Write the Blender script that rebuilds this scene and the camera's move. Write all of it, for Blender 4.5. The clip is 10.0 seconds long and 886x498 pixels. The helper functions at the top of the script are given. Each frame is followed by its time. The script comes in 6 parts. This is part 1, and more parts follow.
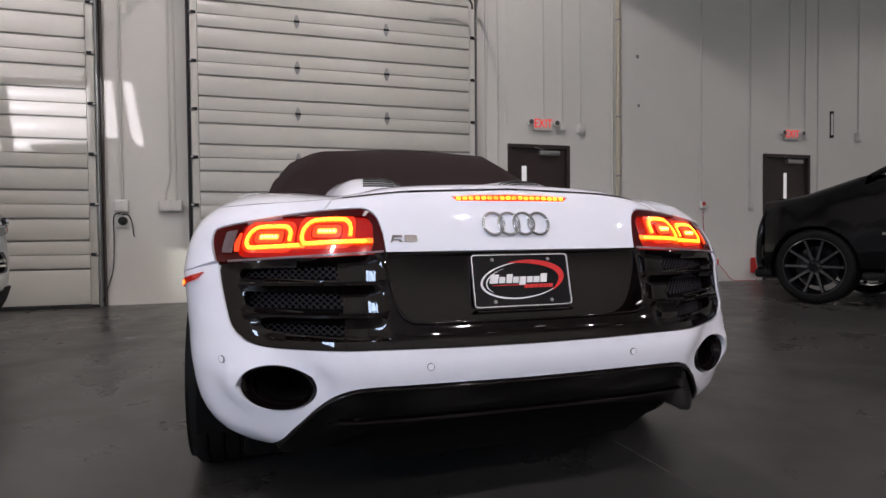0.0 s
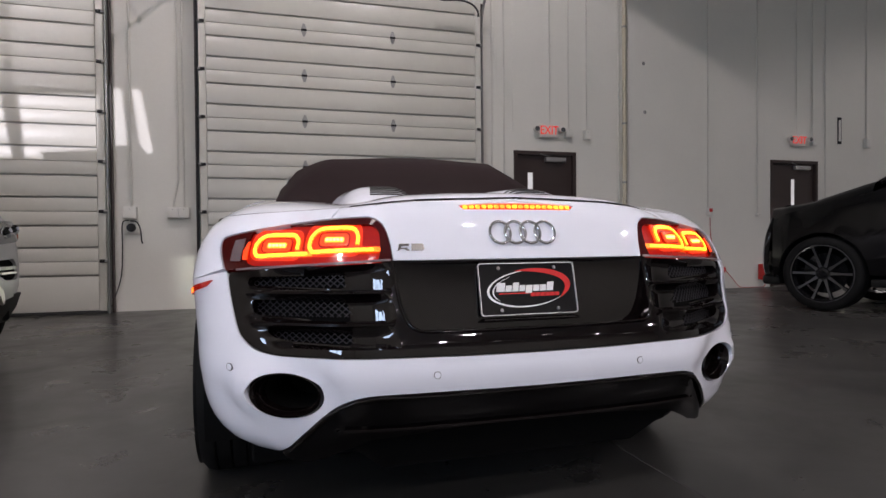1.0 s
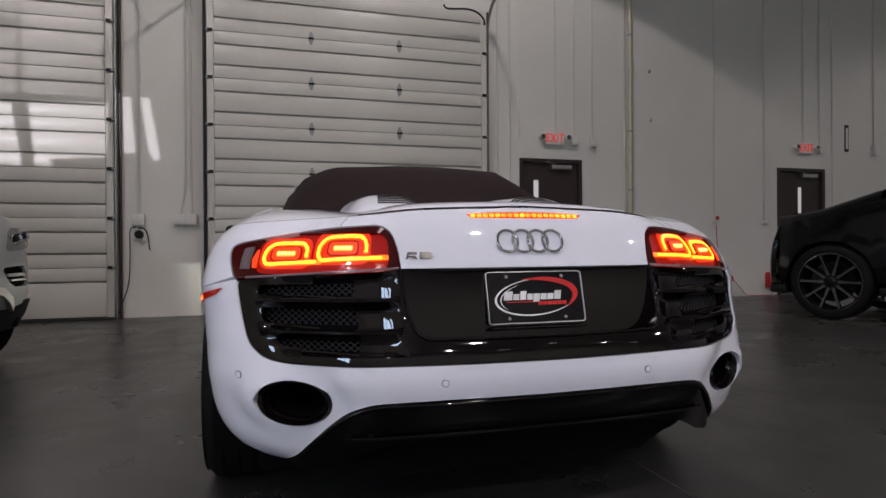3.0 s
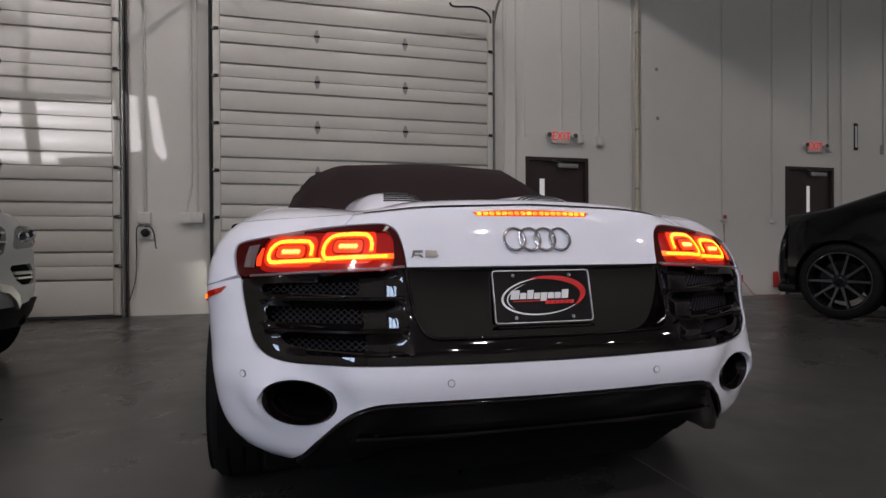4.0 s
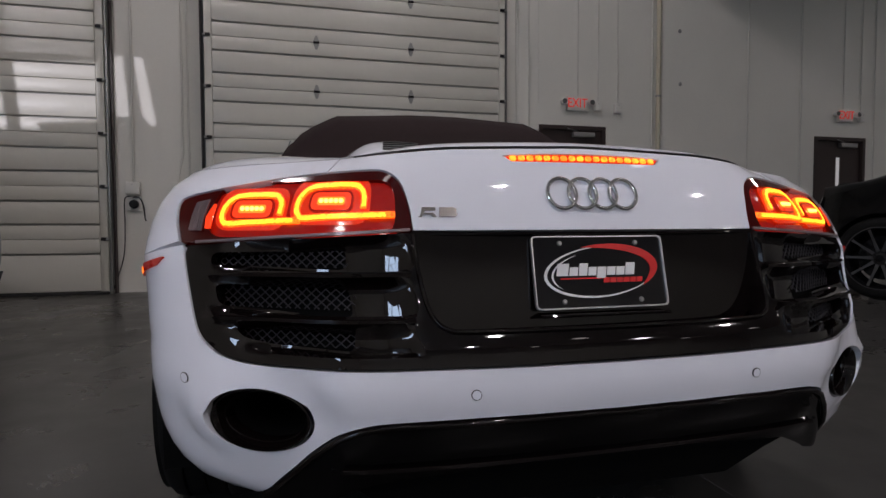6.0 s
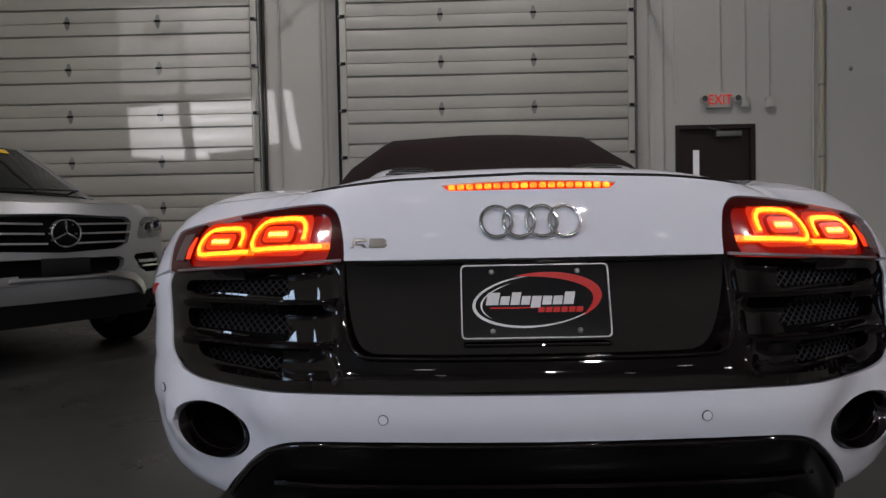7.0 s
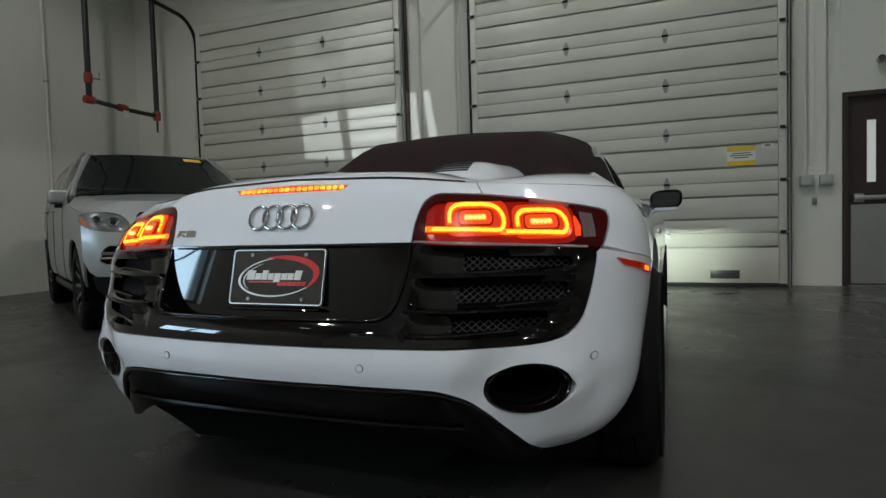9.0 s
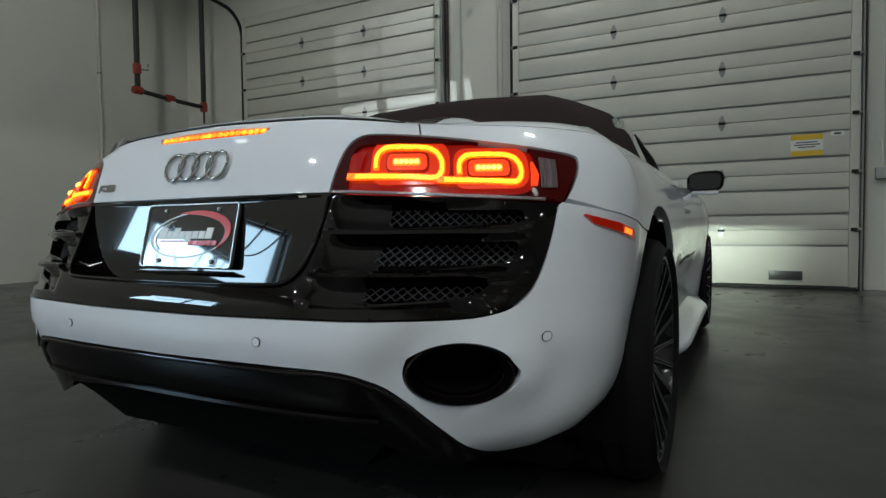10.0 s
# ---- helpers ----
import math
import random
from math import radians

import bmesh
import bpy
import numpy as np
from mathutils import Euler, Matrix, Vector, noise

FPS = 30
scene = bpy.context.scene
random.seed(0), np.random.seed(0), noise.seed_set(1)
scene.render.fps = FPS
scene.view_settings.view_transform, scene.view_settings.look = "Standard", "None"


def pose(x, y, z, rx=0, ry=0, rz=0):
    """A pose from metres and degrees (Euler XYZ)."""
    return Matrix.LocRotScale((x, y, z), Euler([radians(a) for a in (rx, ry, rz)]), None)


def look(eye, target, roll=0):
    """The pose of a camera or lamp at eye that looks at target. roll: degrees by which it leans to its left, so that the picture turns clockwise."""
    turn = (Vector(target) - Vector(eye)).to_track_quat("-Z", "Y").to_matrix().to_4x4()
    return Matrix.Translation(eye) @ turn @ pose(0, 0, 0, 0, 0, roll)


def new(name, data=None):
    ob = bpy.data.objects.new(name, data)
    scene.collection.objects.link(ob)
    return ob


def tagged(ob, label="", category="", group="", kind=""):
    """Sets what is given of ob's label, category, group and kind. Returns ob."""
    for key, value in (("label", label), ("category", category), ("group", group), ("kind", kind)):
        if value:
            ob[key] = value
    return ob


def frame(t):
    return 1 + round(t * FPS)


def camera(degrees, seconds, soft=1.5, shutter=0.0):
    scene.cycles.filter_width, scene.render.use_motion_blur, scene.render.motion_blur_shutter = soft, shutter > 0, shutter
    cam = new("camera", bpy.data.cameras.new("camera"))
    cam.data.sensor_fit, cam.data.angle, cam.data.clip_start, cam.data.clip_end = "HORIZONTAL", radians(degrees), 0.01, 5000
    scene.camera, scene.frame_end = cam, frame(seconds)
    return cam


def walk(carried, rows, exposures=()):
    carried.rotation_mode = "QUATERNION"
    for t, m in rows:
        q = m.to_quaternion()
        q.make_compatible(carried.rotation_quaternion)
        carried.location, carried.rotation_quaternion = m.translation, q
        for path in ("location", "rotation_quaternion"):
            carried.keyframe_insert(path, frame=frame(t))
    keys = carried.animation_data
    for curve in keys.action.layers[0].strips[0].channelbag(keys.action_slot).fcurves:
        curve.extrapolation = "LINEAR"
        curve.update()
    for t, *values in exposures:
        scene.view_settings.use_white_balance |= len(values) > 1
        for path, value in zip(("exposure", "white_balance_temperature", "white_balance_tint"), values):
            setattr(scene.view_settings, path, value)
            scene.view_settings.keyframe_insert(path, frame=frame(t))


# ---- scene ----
cam = camera(73.9, 10.0)
PATH = [
    (0, (0.06, 0.129, 0.856), (0.644, 2.041, 0.804), -0.5),
    (0.5, (0.056, 0.126, 0.861), (0.638, 2.04, 0.821), -0.4),
    (1, (0.056, 0.122, 0.863), (0.621, 2.041, 0.832), -0.5),
    (1.5, (0.055, 0.121, 0.863), (0.619, 2.04, 0.842), -0.4),
    (2, (0.049, 0.121, 0.867), (0.611, 2.041, 0.852), -0.4),
    (2.5, (0.045, 0.116, 0.868), (0.603, 2.037, 0.862), -0.4),
    (4, (0.05, 0.135, 0.866), (0.58, 2.064, 0.855), -0.3),
    (4.5, (0.049, 0.181, 0.859), (0.578, 2.109, 0.84), -0.1),
    (5, (0.01, 0.284, 0.838), (0.532, 2.213, 0.759), 0.4),
    (5.2, (-0.015, 0.363, 0.845), (0.581, 2.271, 0.79), -0.1),
    (6.3, (0.263, 0.622, 0.817), (0.641, 2.584, 0.719), -0.4),
    (6.5, (0.351, 0.611, 0.82), (0.55, 2.6, 0.736), -0.7),
    (7, (0.617, 0.498, 0.865), (0.589, 2.497, 0.806), -1.1),
    (7.5, (0.948, 0.423, 0.876), (0.617, 2.393, 0.789), -1.2),
    (8, (1.258, 0.353, 0.904), (0.607, 2.244, 0.907), -1.0),
    (8.5, (1.575, 0.282, 0.892), (0.929, 2.174, 0.819), -0.9),
    (9, (1.825, 0.374, 0.852), (1.088, 2.231, 0.766), -1.7),
    (9.5, (1.984, 0.549, 0.806), (1.076, 2.329, 0.731), -0.5),
    (10, (1.973, 0.75, 0.733), (1.059, 2.527, 0.654), -0.7),
]
walk(cam, [(t, look(eye, target, roll)) for t, eye, target, roll in PATH], [(0, 0.35, 6500, 25), (0.8, 0.31, 6500, 25), (2.5, -0.07, 6500, 25), (5.0, -0.26, 6500, 24), (6.5, -0.53, 6450, 23), (7.5, -0.54, 6450, 16), (8.0, -0.40, 6450, 9), (8.5, -0.38, 6400, 7), (9.0, -0.35, 6250, 5), (10, -0.36, 6150, 3)])

# the hall: walls run along x and y, the floor is z = 0
X0, X1, Y0, Y1, HIGH = -7.15, 17.0, -13.0, 8.33, 8.4
WIN_Y0, WIN_Y1, WIN_Z0, WIN_Z1 = -6.5, -3.45, 2.2, 3.6      # wide window in the west wall, behind the camera
SUN_WAY = Vector((0.14, 1.0, -0.20)).normalized()

world = bpy.data.worlds.new("sky")
scene.world = world
world.use_nodes = True
wn = world.node_tree
sky = wn.nodes.new("ShaderNodeTexSky")
sky.sky_type, sky.sun_disc = "NISHITA", False
sky.sun_elevation = math.asin(-SUN_WAY.z)
sky.sun_rotation = math.atan2(-SUN_WAY.x, -SUN_WAY.y)
wn.links.new(sky.outputs[0], wn.nodes["Background"].inputs[0])
wn.nodes["Background"].inputs[1].default_value = 0.12


def lamp(name, kind, m, energy, color, **more):
    data = bpy.data.lights.new(name, kind)
    data.energy, data.color = energy, color
    if kind == "SUN":
        data.angle = radians(0.13)
    if kind == "AREA":
        data.shape, data.size, data.size_y = "RECTANGLE", more["size"], more["size_y"]
    if kind == "SPOT":
        data.spot_size, data.spot_blend, data.shadow_soft_size = radians(more["cone"]), more["blend"], more["soft"]
    ob = new(name, data)
    ob.matrix_world = m
    return ob


lamp("sun", "SUN", look((0, 0, 20), Vector((0, 0, 20)) + SUN_WAY), 1.8, (0.95, 0.98, 1.0))
# daylight in the openings
lamp("west_window_light", "AREA", look((X0 - 0.27, (WIN_Y0 + WIN_Y1) / 2, (WIN_Z0 + WIN_Z1) / 2), (0, (WIN_Y0 + WIN_Y1) / 2, 2.2)), 470, (0.56, 0.79, 1.0), size=WIN_Y1 - WIN_Y0 + 0.3, size_y=WIN_Z1 - WIN_Z0 + 0.3)
# high-bay lamps under the ceiling
BAYS = [(x, y, 720, 136, 0.3) for y in (-9.0, -3.8) for x in (-4.0, 3.0, 9.2)] + [(-3.2, 3.0, 550, 138, 0.3), (2.0, 4.9, 530, 123, 0.06), (12.4, 2.6, 400, 136, 0.3)]
for bx, by, power, cone, blend in BAYS:
    lamp("high_bay_light", "SPOT", look((bx, by, HIGH - 1.02), (bx, by, 0)), power, (1.0, 0.98, 0.93), cone=cone, blend=blend, soft=0.14)
# weaker lamps between them, deeper in the hall
SMALL_BAYS = [(x, y) for y in (-11.6, -6.4, -1.4) for x in (-5.9, -0.6, 6.0, 12.6)]


def mat(name, color, rough=0.5, metal=0.0, vary=0.0, scale=3.0, fine=0.0, fine_scale=60.0, bump=0.0, coat=0.0, spec=0.5, rvary=0.0, emit=None, power=0.0, per_object=0.0):
    """A procedural surface: base colour with broad and fine variation, uneven gloss and fine relief."""
    m = bpy.data.materials.new(name)
    m.use_nodes = True
    n, l = m.node_tree.nodes, m.node_tree.links
    b = n["Principled BSDF"]
    b.inputs["Base Color"].default_value = (*color, 1)
    b.inputs["Roughness"].default_value, b.inputs["Metallic"].default_value = rough, metal
    b.inputs["Specular IOR Level"].default_value = spec
    b.inputs["Coat Weight"].default_value, b.inputs["Coat Roughness"].default_value = coat, 0.03
    if emit:
        b.inputs["Emission Color"].default_value, b.inputs["Emission Strength"].default_value = (*emit, 1), power
    if vary or fine or bump or rvary or per_object:
        tc = n.new("ShaderNodeTexCoord")
        big, small = n.new("ShaderNodeTexNoise"), n.new("ShaderNodeTexNoise")
        for t, s, d in ((big, scale, 5), (small, fine_scale, 3)):
            t.inputs["Scale"].default_value, t.inputs["Detail"].default_value, t.inputs["Roughness"].default_value = s, d, 0.6
            l.new(tc.outputs["Object"], t.inputs["Vector"])

        def math_node(op, a, c):
            k = n.new("ShaderNodeMath")
            k.operation = op
            for i, v in enumerate((a, c)):
                if isinstance(v, (int, float)):
                    k.inputs[i].default_value = v
                else:
                    l.new(v, k.inputs[i])
            return k.outputs[0]

        gain = math_node("ADD", math_node("MULTIPLY", math_node("SUBTRACT", big.outputs[0], 0.5), 2 * vary),
                         math_node("MULTIPLY", math_node("SUBTRACT", small.outputs[0], 0.5), 2 * fine))
        if per_object:
            info = n.new("ShaderNodeObjectInfo")
            gain = math_node("ADD", gain, math_node("MULTIPLY", math_node("SUBTRACT", info.outputs["Random"], 0.5), per_object))
        gain = math_node("ADD", gain, 1.0)
        mix = n.new("ShaderNodeVectorMath")
        mix.operation = "SCALE"
        mix.inputs[0].default_value = color
        l.new(gain, mix.inputs["Scale"])
        l.new(mix.outputs[0], b.inputs["Base Color"])
        if rvary:
            l.new(math_node("ADD", rough, math_node("MULTIPLY", math_node("SUBTRACT", big.outputs[0], 0.5), 2 * rvary)), b.inputs["Roughness"])
        if bump:
            bp = n.new("ShaderNodeBump")
            bp.inputs["Strength"].default_value, bp.inputs["Distance"].default_value = 0.5, bump
            l.new(small.outputs[0], bp.inputs["Height"])
            l.new(bp.outputs[0], b.inputs["Normal"])
    return m


M_WALL = mat("painted_concrete_wall", (0.69, 0.68, 0.625), 0.7, vary=0.10, scale=0.5, fine=0.03, bump=0.002, fine_scale=35)
M_CEIL = mat("white_ceiling_deck", (0.6, 0.6, 0.58), 0.8, vary=0.05)


def polished_floor():
    """Burnished slab: cloudy trowel marks, dull and glossy patches, tyre dirt, specks."""
    m = bpy.data.materials.new("burnished_concrete")
    m.use_nodes = True
    n, l = m.node_tree.nodes, m.node_tree.links
    b = n["Principled BSDF"]
    tc = n.new("ShaderNodeTexCoord")

    def noise(scale, detail, stretch=(1, 1, 1), warp=0.0):
        mp, t = n.new("ShaderNodeMapping"), n.new("ShaderNodeTexNoise")
        mp.inputs["Scale"].default_value = stretch
        l.new(tc.outputs["Object"], mp.inputs["Vector"])
        l.new(mp.outputs[0], t.inputs["Vector"])
        t.inputs["Scale"].default_value, t.inputs["Detail"].default_value, t.inputs["Roughness"].default_value, t.inputs["Distortion"].default_value = scale, detail, 0.62, warp
        return t.outputs[0]

    def ranged(v, a, c, lo, hi):
        r = n.new("ShaderNodeMapRange")
        l.new(v, r.inputs[0])
        for i, k in enumerate((a, c, lo, hi)):
            r.inputs[i + 1].default_value = k
        return r.outputs[0]

    def times(a, c):
        k = n.new("ShaderNodeMath")
        k.operation = "MULTIPLY"
        l.new(a, k.inputs[0])
        l.new(c, k.inputs[1])
        return k.outputs[0]

    cloud, blot, streak, speck = noise(0.45, 6, warp=0.6), noise(2.6, 5, warp=0.4), noise(1.1, 4, (0.35, 2.4, 1), 0.3), noise(85, 2)
    tone = times(times(ranged(cloud, .32, .68, .72, 1.28), ranged(blot, .30, .70, .86, 1.14)), times(ranged(streak, .3, .7, .90, 1.10), ranged(speck, .25, .75, .93, 1.07)))
    spots = ranged(noise(5.5, 3), .18, .40, .90, 1.0)
    tone = times(tone, spots)
    mix = n.new("ShaderNodeVectorMath")
    mix.operation = "SCALE"
    mix.inputs[0].default_value = (0.037, 0.0358, 0.0335)
    l.new(tone, mix.inputs["Scale"])
    l.new(mix.outputs[0], b.inputs["Base Color"])
    l.new(times(ranged(blot, .3, .7, .85, 1.25), ranged(cloud, .3, .7, .38, .22)), b.inputs["Roughness"])
    bp = n.new("ShaderNodeBump")
    bp.inputs["Strength"].default_value, bp.inputs["Distance"].default_value = 0.35, 0.0008
    l.new(speck, bp.inputs["Height"])
    l.new(bp.outputs[0], b.inputs["Normal"])
    return m


M_FLOOR = polished_floor()
M_CRACK = mat("dusty_floor_joint", (0.06, 0.058, 0.055), 0.8, vary=0.2)
M_PANEL = mat("white_steel_door_skin", (0.585, 0.575, 0.515), 0.36, vary=0.06, scale=1.2, fine=0.03, fine_scale=2.6, bump=0.012, rvary=0.08, per_object=0.05)
M_SEAL = mat("black_rubber_seal", (0.02, 0.02, 0.02), 0.7, vary=0.2)
M_TRACK = mat("galvanised_steel", (0.32, 0.32, 0.31), 0.45, metal=0.8, vary=0.25, fine=0.1)
M_BROWN = mat("dark_brown_painted_steel", (0.035, 0.022, 0.02), 0.45, vary=0.15, fine=0.05)
M_KICK = mat("stainless_kick_plate", (0.42, 0.42, 0.42), 0.38, metal=1.0, vary=0.15, scale=4, rvary=0.1)
M_GREYBOX = mat("grey_enamel", (0.42, 0.42, 0.40), 0.5, vary=0.06)
M_WHITEBOX = mat("white_plastic", (0.68, 0.67, 0.62), 0.5, vary=0.05)
M_CONDUIT = mat("painted_conduit", (0.60, 0.59, 0.54), 0.5, vary=0.1)
M_TANPIPE = mat("ivory_pipe", (0.55, 0.50, 0.38), 0.5, vary=0.1)
M_BLACKPIPE = mat("black_iron_pipe", (0.022, 0.022, 0.022), 0.45, vary=0.3, fine=0.1)
M_REDFIT = mat("red_pipe_fitting", (0.32, 0.04, 0.025), 0.5, vary=0.2)
M_YELLOW = mat("yellow_label", (0.75, 0.50, 0.04), 0.6, vary=0.06)
M_PAPER = mat("white_label", (0.75, 0.75, 0.72), 0.6, vary=0.04)
M_INK = mat("label_ink", (0.08, 0.08, 0.08), 0.6)
M_EXITRED = mat("glowing_red_letters", (0.8, 0.08, 0.05), 0.5, emit=(1.0, 0.03, 0.015), power=0.42)
M_BAYGLOW = mat("lamp_diffuser", (0.9, 0.9, 0.9), 0.5, emit=(1.0, 0.97, 0.88), power=9.0)
M_GLASS = mat("window_glass", (0.9, 0.95, 0.95), 0.02)
M_GLASS.node_tree.nodes["Principled BSDF"].inputs["Transmission Weight"].default_value = 1.0
M_DAYPANE = mat("daylit_pane", (0.6, 0.62, 0.65), 0.1, emit=(0.9, 0.92, 0.85), power=0.36)
M_RED = mat("red_painted_metal", (0.45, 0.02, 0.015), 0.45, vary=0.1)

M_WHITE = mat("white_car_paint", (0.80, 0.82, 0.89), 0.45, coat=1.0, spec=0.2, vary=0.012, scale=6)
M_BLACK = mat("gloss_black_trim", (0.004, 0.0026, 0.0026), 0.05, coat=0.7, spec=0.06, vary=0.2)
M_BLACK.node_tree.nodes["Principled BSDF"].inputs["Coat Roughness"].default_value = 0.012
M_SATIN = mat("satin_black_plastic", (0.010, 0.010, 0.010), 0.42, spec=0.25, vary=0.2, fine=0.15, fine_scale=300)
M_DIFF = mat("gloss_black_diffuser", (0.002, 0.0018, 0.002), 0.12, coat=0.35, spec=0.04, vary=0.2)
M_MESH = mat("dark_grille_wire", (0.036, 0.034, 0.040), 0.4, metal=0.4, vary=0.15)
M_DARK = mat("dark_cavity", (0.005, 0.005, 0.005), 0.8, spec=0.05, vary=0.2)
M_CHROME = mat("polished_chrome", (0.66, 0.66, 0.66), 0.08, metal=1.0, vary=0.03)
M_SATINCHROME = mat("brushed_chrome", (0.55, 0.54, 0.52), 0.28, metal=1.0, vary=0.05)
M_BADGE = mat("dark_chrome_badge", (0.36, 0.34, 0.32), 0.2, metal=1.0, vary=0.1)
M_TYRE = mat("tyre_rubber", (0.0065, 0.0065, 0.0065), 0.7, spec=0.15, vary=0.25, fine=0.2, bump=0.001)
M_RIM = mat("black_alloy", (0.008, 0.008, 0.009), 0.16, coat=0.4, spec=0.3, vary=0.2)
M_RIMEDGE = mat("machined_alloy_edge", (0.62, 0.62, 0.63), 0.42, metal=1.0, vary=0.08)
M_RIMDULL = mat("dull_grey_alloy_face", (0.085, 0.085, 0.088), 0.4, metal=0.7, vary=0.15)
M_LAMPRED = mat("red_lamp_housing", (0.20, 0.005, 0.003), 0.12, coat=1.0, vary=0.3, scale=30, emit=(1.0, 0.014, 0.002), power=0.2)
M_LAMPDARK = mat("smoked_red_lens", (0.035, 0.0012, 0.001), 0.08, coat=0.5, spec=0.3, vary=0.1, emit=(1.0, 0.006, 0.003), power=0.012)
M_LAMPCLEAR = mat("clear_lamp_strip", (0.20, 0.15, 0.155), 0.34, metal=0.4, coat=0.25, vary=0.2)
M_GLOW = mat("lit_red_ring", (0.5, 0.05, 0.01), 0.3, emit=(1.0, 0.15, 0.002), power=4.0)
M_GLOWHOT = mat("lit_led", (0.6, 0.1, 0.02), 0.3, emit=(1.0, 0.60, 0.08), power=6.0)
M_GLOWCORE = mat("lit_yellow_core", (0.6, 0.2, 0.02), 0.3, emit=(1.0, 0.50, 0.016), power=3.4)
M_CAPSULE = mat("lit_led_bed", (0.6, 0.08, 0.02), 0.3, emit=(1.0, 0.17, 0.008), power=2.6)
M_BRAKELED = mat("lit_brake_led", (0.6, 0.08, 0.02), 0.3, emit=(1.0, 0.30, 0.015), power=4.5)
# the rings and leds glow through finely ribbed plastic
for m_, rib, hi_, lo_ in ((M_GLOW, 260.0, 4.6, 0.9), (M_BRAKELED, 70.0, 5.0, 1.6), (M_GLOWCORE, 330.0, 6.5, 0.8)):
    n_, l_ = m_.node_tree.nodes, m_.node_tree.links
    tc_, vo_, mp_ = n_.new("ShaderNodeTexCoord"), n_.new("ShaderNodeTexVoronoi"), n_.new("ShaderNodeMapRange")
    vo_.inputs["Scale"].default_value = rib
    l_.new(tc_.outputs["Object"], vo_.inputs["Vector"])
    l_.new(vo_.outputs["Distance"], mp_.inputs[0])
    mp_.inputs[1].default_value, mp_.inputs[2].default_value = 0.1, 0.75
    mp_.inputs[3].default_value, mp_.inputs[4].default_value = hi_, lo_
    l_.new(mp_.outputs[0], n_["Principled BSDF"].inputs["Emission Strength"])
M_GLOWDIM = mat("lit_red_chamber", (0.4, 0.02, 0.01), 0.25, coat=1.0, emit=(1.0, 0.055, 0.003), power=1.3)
M_AMBER = mat("lit_side_marker", (0.16, 0.004, 0.002), 0.15, coat=1.0, emit=(1.0, 0.03, 0.003), power=0.2)
M_FABRIC = mat("dark_soft_top_fabric", (0.013, 0.0045, 0.005), 0.85, spec=0.2, vary=0.15, fine=0.2, fine_scale=500, bump=0.0006)
M_CARGLASS = mat("dark_car_glass", (0.010, 0.012, 0.012), 0.03, coat=0.5, spec=0.3, vary=0.1)
M_SIDEGLASS = mat("grey_side_glass", (0.16, 0.18, 0.18), 0.05, coat=1.0, vary=0.1)
M_PLATE = mat("glossy_black_plate", (0.008, 0.007, 0.008), 0.06, coat=1.0, spec=0.3)
M_LOGOWHITE = mat("white_print", (0.75, 0.75, 0.75), 0.25, vary=0.03)
M_LOGORED = mat("red_print", (0.62, 0.03, 0.03), 0.25, vary=0.03)
M_SILVER = mat("silver_car_paint", (0.35, 0.36, 0.362), 0.38, metal=0.55, coat=0.4, vary=0.05, fine=0.04, fine_scale=900)
M_BLACKPAINT = mat("black_car_paint", (0.003, 0.003, 0.0033), 0.15, coat=0.32, spec=0.2, vary=0.2)
M_LENS = mat("clear_headlamp", (0.15, 0.155, 0.155), 0.2, coat=1.0, metal=0.5, vary=0.2, scale=14)
M_ORANGE = mat("orange_reflector", (0.38, 0.085, 0.015), 0.2, coat=1.0)
M_HEADLIT = mat("lit_headlamp", (0.9, 0.9, 0.9), 0.2, emit=(0.95, 1.0, 0.9), power=14.0)
M_LEDBED = mat("faintly_lit_red_bed", (0.2, 0.006, 0.004), 0.2, coat=1.0, emit=(1.0, 0.045, 0.003), power=0.8)


def finish(bm, mat_, name, parent=None, label="", smooth=35):
    """A bmesh as one object, smooth but for edges sharper than the given angle."""
    bmesh.ops.recalc_face_normals(bm, faces=bm.faces[:])
    me = bpy.data.meshes.new(name)
    bm.to_mesh(me)
    bm.free()
    return place(me, mat_, name, parent, label, smooth)


def place(me, mat_, name, parent=None, label="", smooth=35):
    if mat_ and not me.materials:
        me.materials.append(mat_)
    if smooth:
        me.shade_smooth()
        me.set_sharp_from_angle(angle=radians(smooth))
    ob = new(name, me)
    if parent:
        ob.parent = parent
    if label:
        tagged(ob, label)
    return ob


def part(name, bm, mat_, parent, label="", smooth=35):
    return finish(bm, mat_, name, parent, label, smooth)


def thing(name, m, label, category, group="", kind=""):
    ob = new(name)
    ob.matrix_world = m
    return tagged(ob, label, category, group, kind)


def add_box(bm, x0, x1, y0, y1, z0, z1, bevel=0.0, segs=2, m=None):
    made = bmesh.ops.create_cube(bm, size=1.0)["verts"]
    for v in made:
        v.co = Vector((x0 + (v.co.x + .5) * (x1 - x0), y0 + (v.co.y + .5) * (y1 - y0), z0 + (v.co.z + .5) * (z1 - z0)))
        if m:
            v.co = m @ v.co
    if bevel:
        es = {e for v in made for e in v.link_edges}
        bmesh.ops.bevel(bm, geom=list(es), offset=bevel, segments=segs, affect="EDGES", profile=0.5)
    return bm


def box(*a, **k):
    return add_box(bmesh.new(), *a, **k)


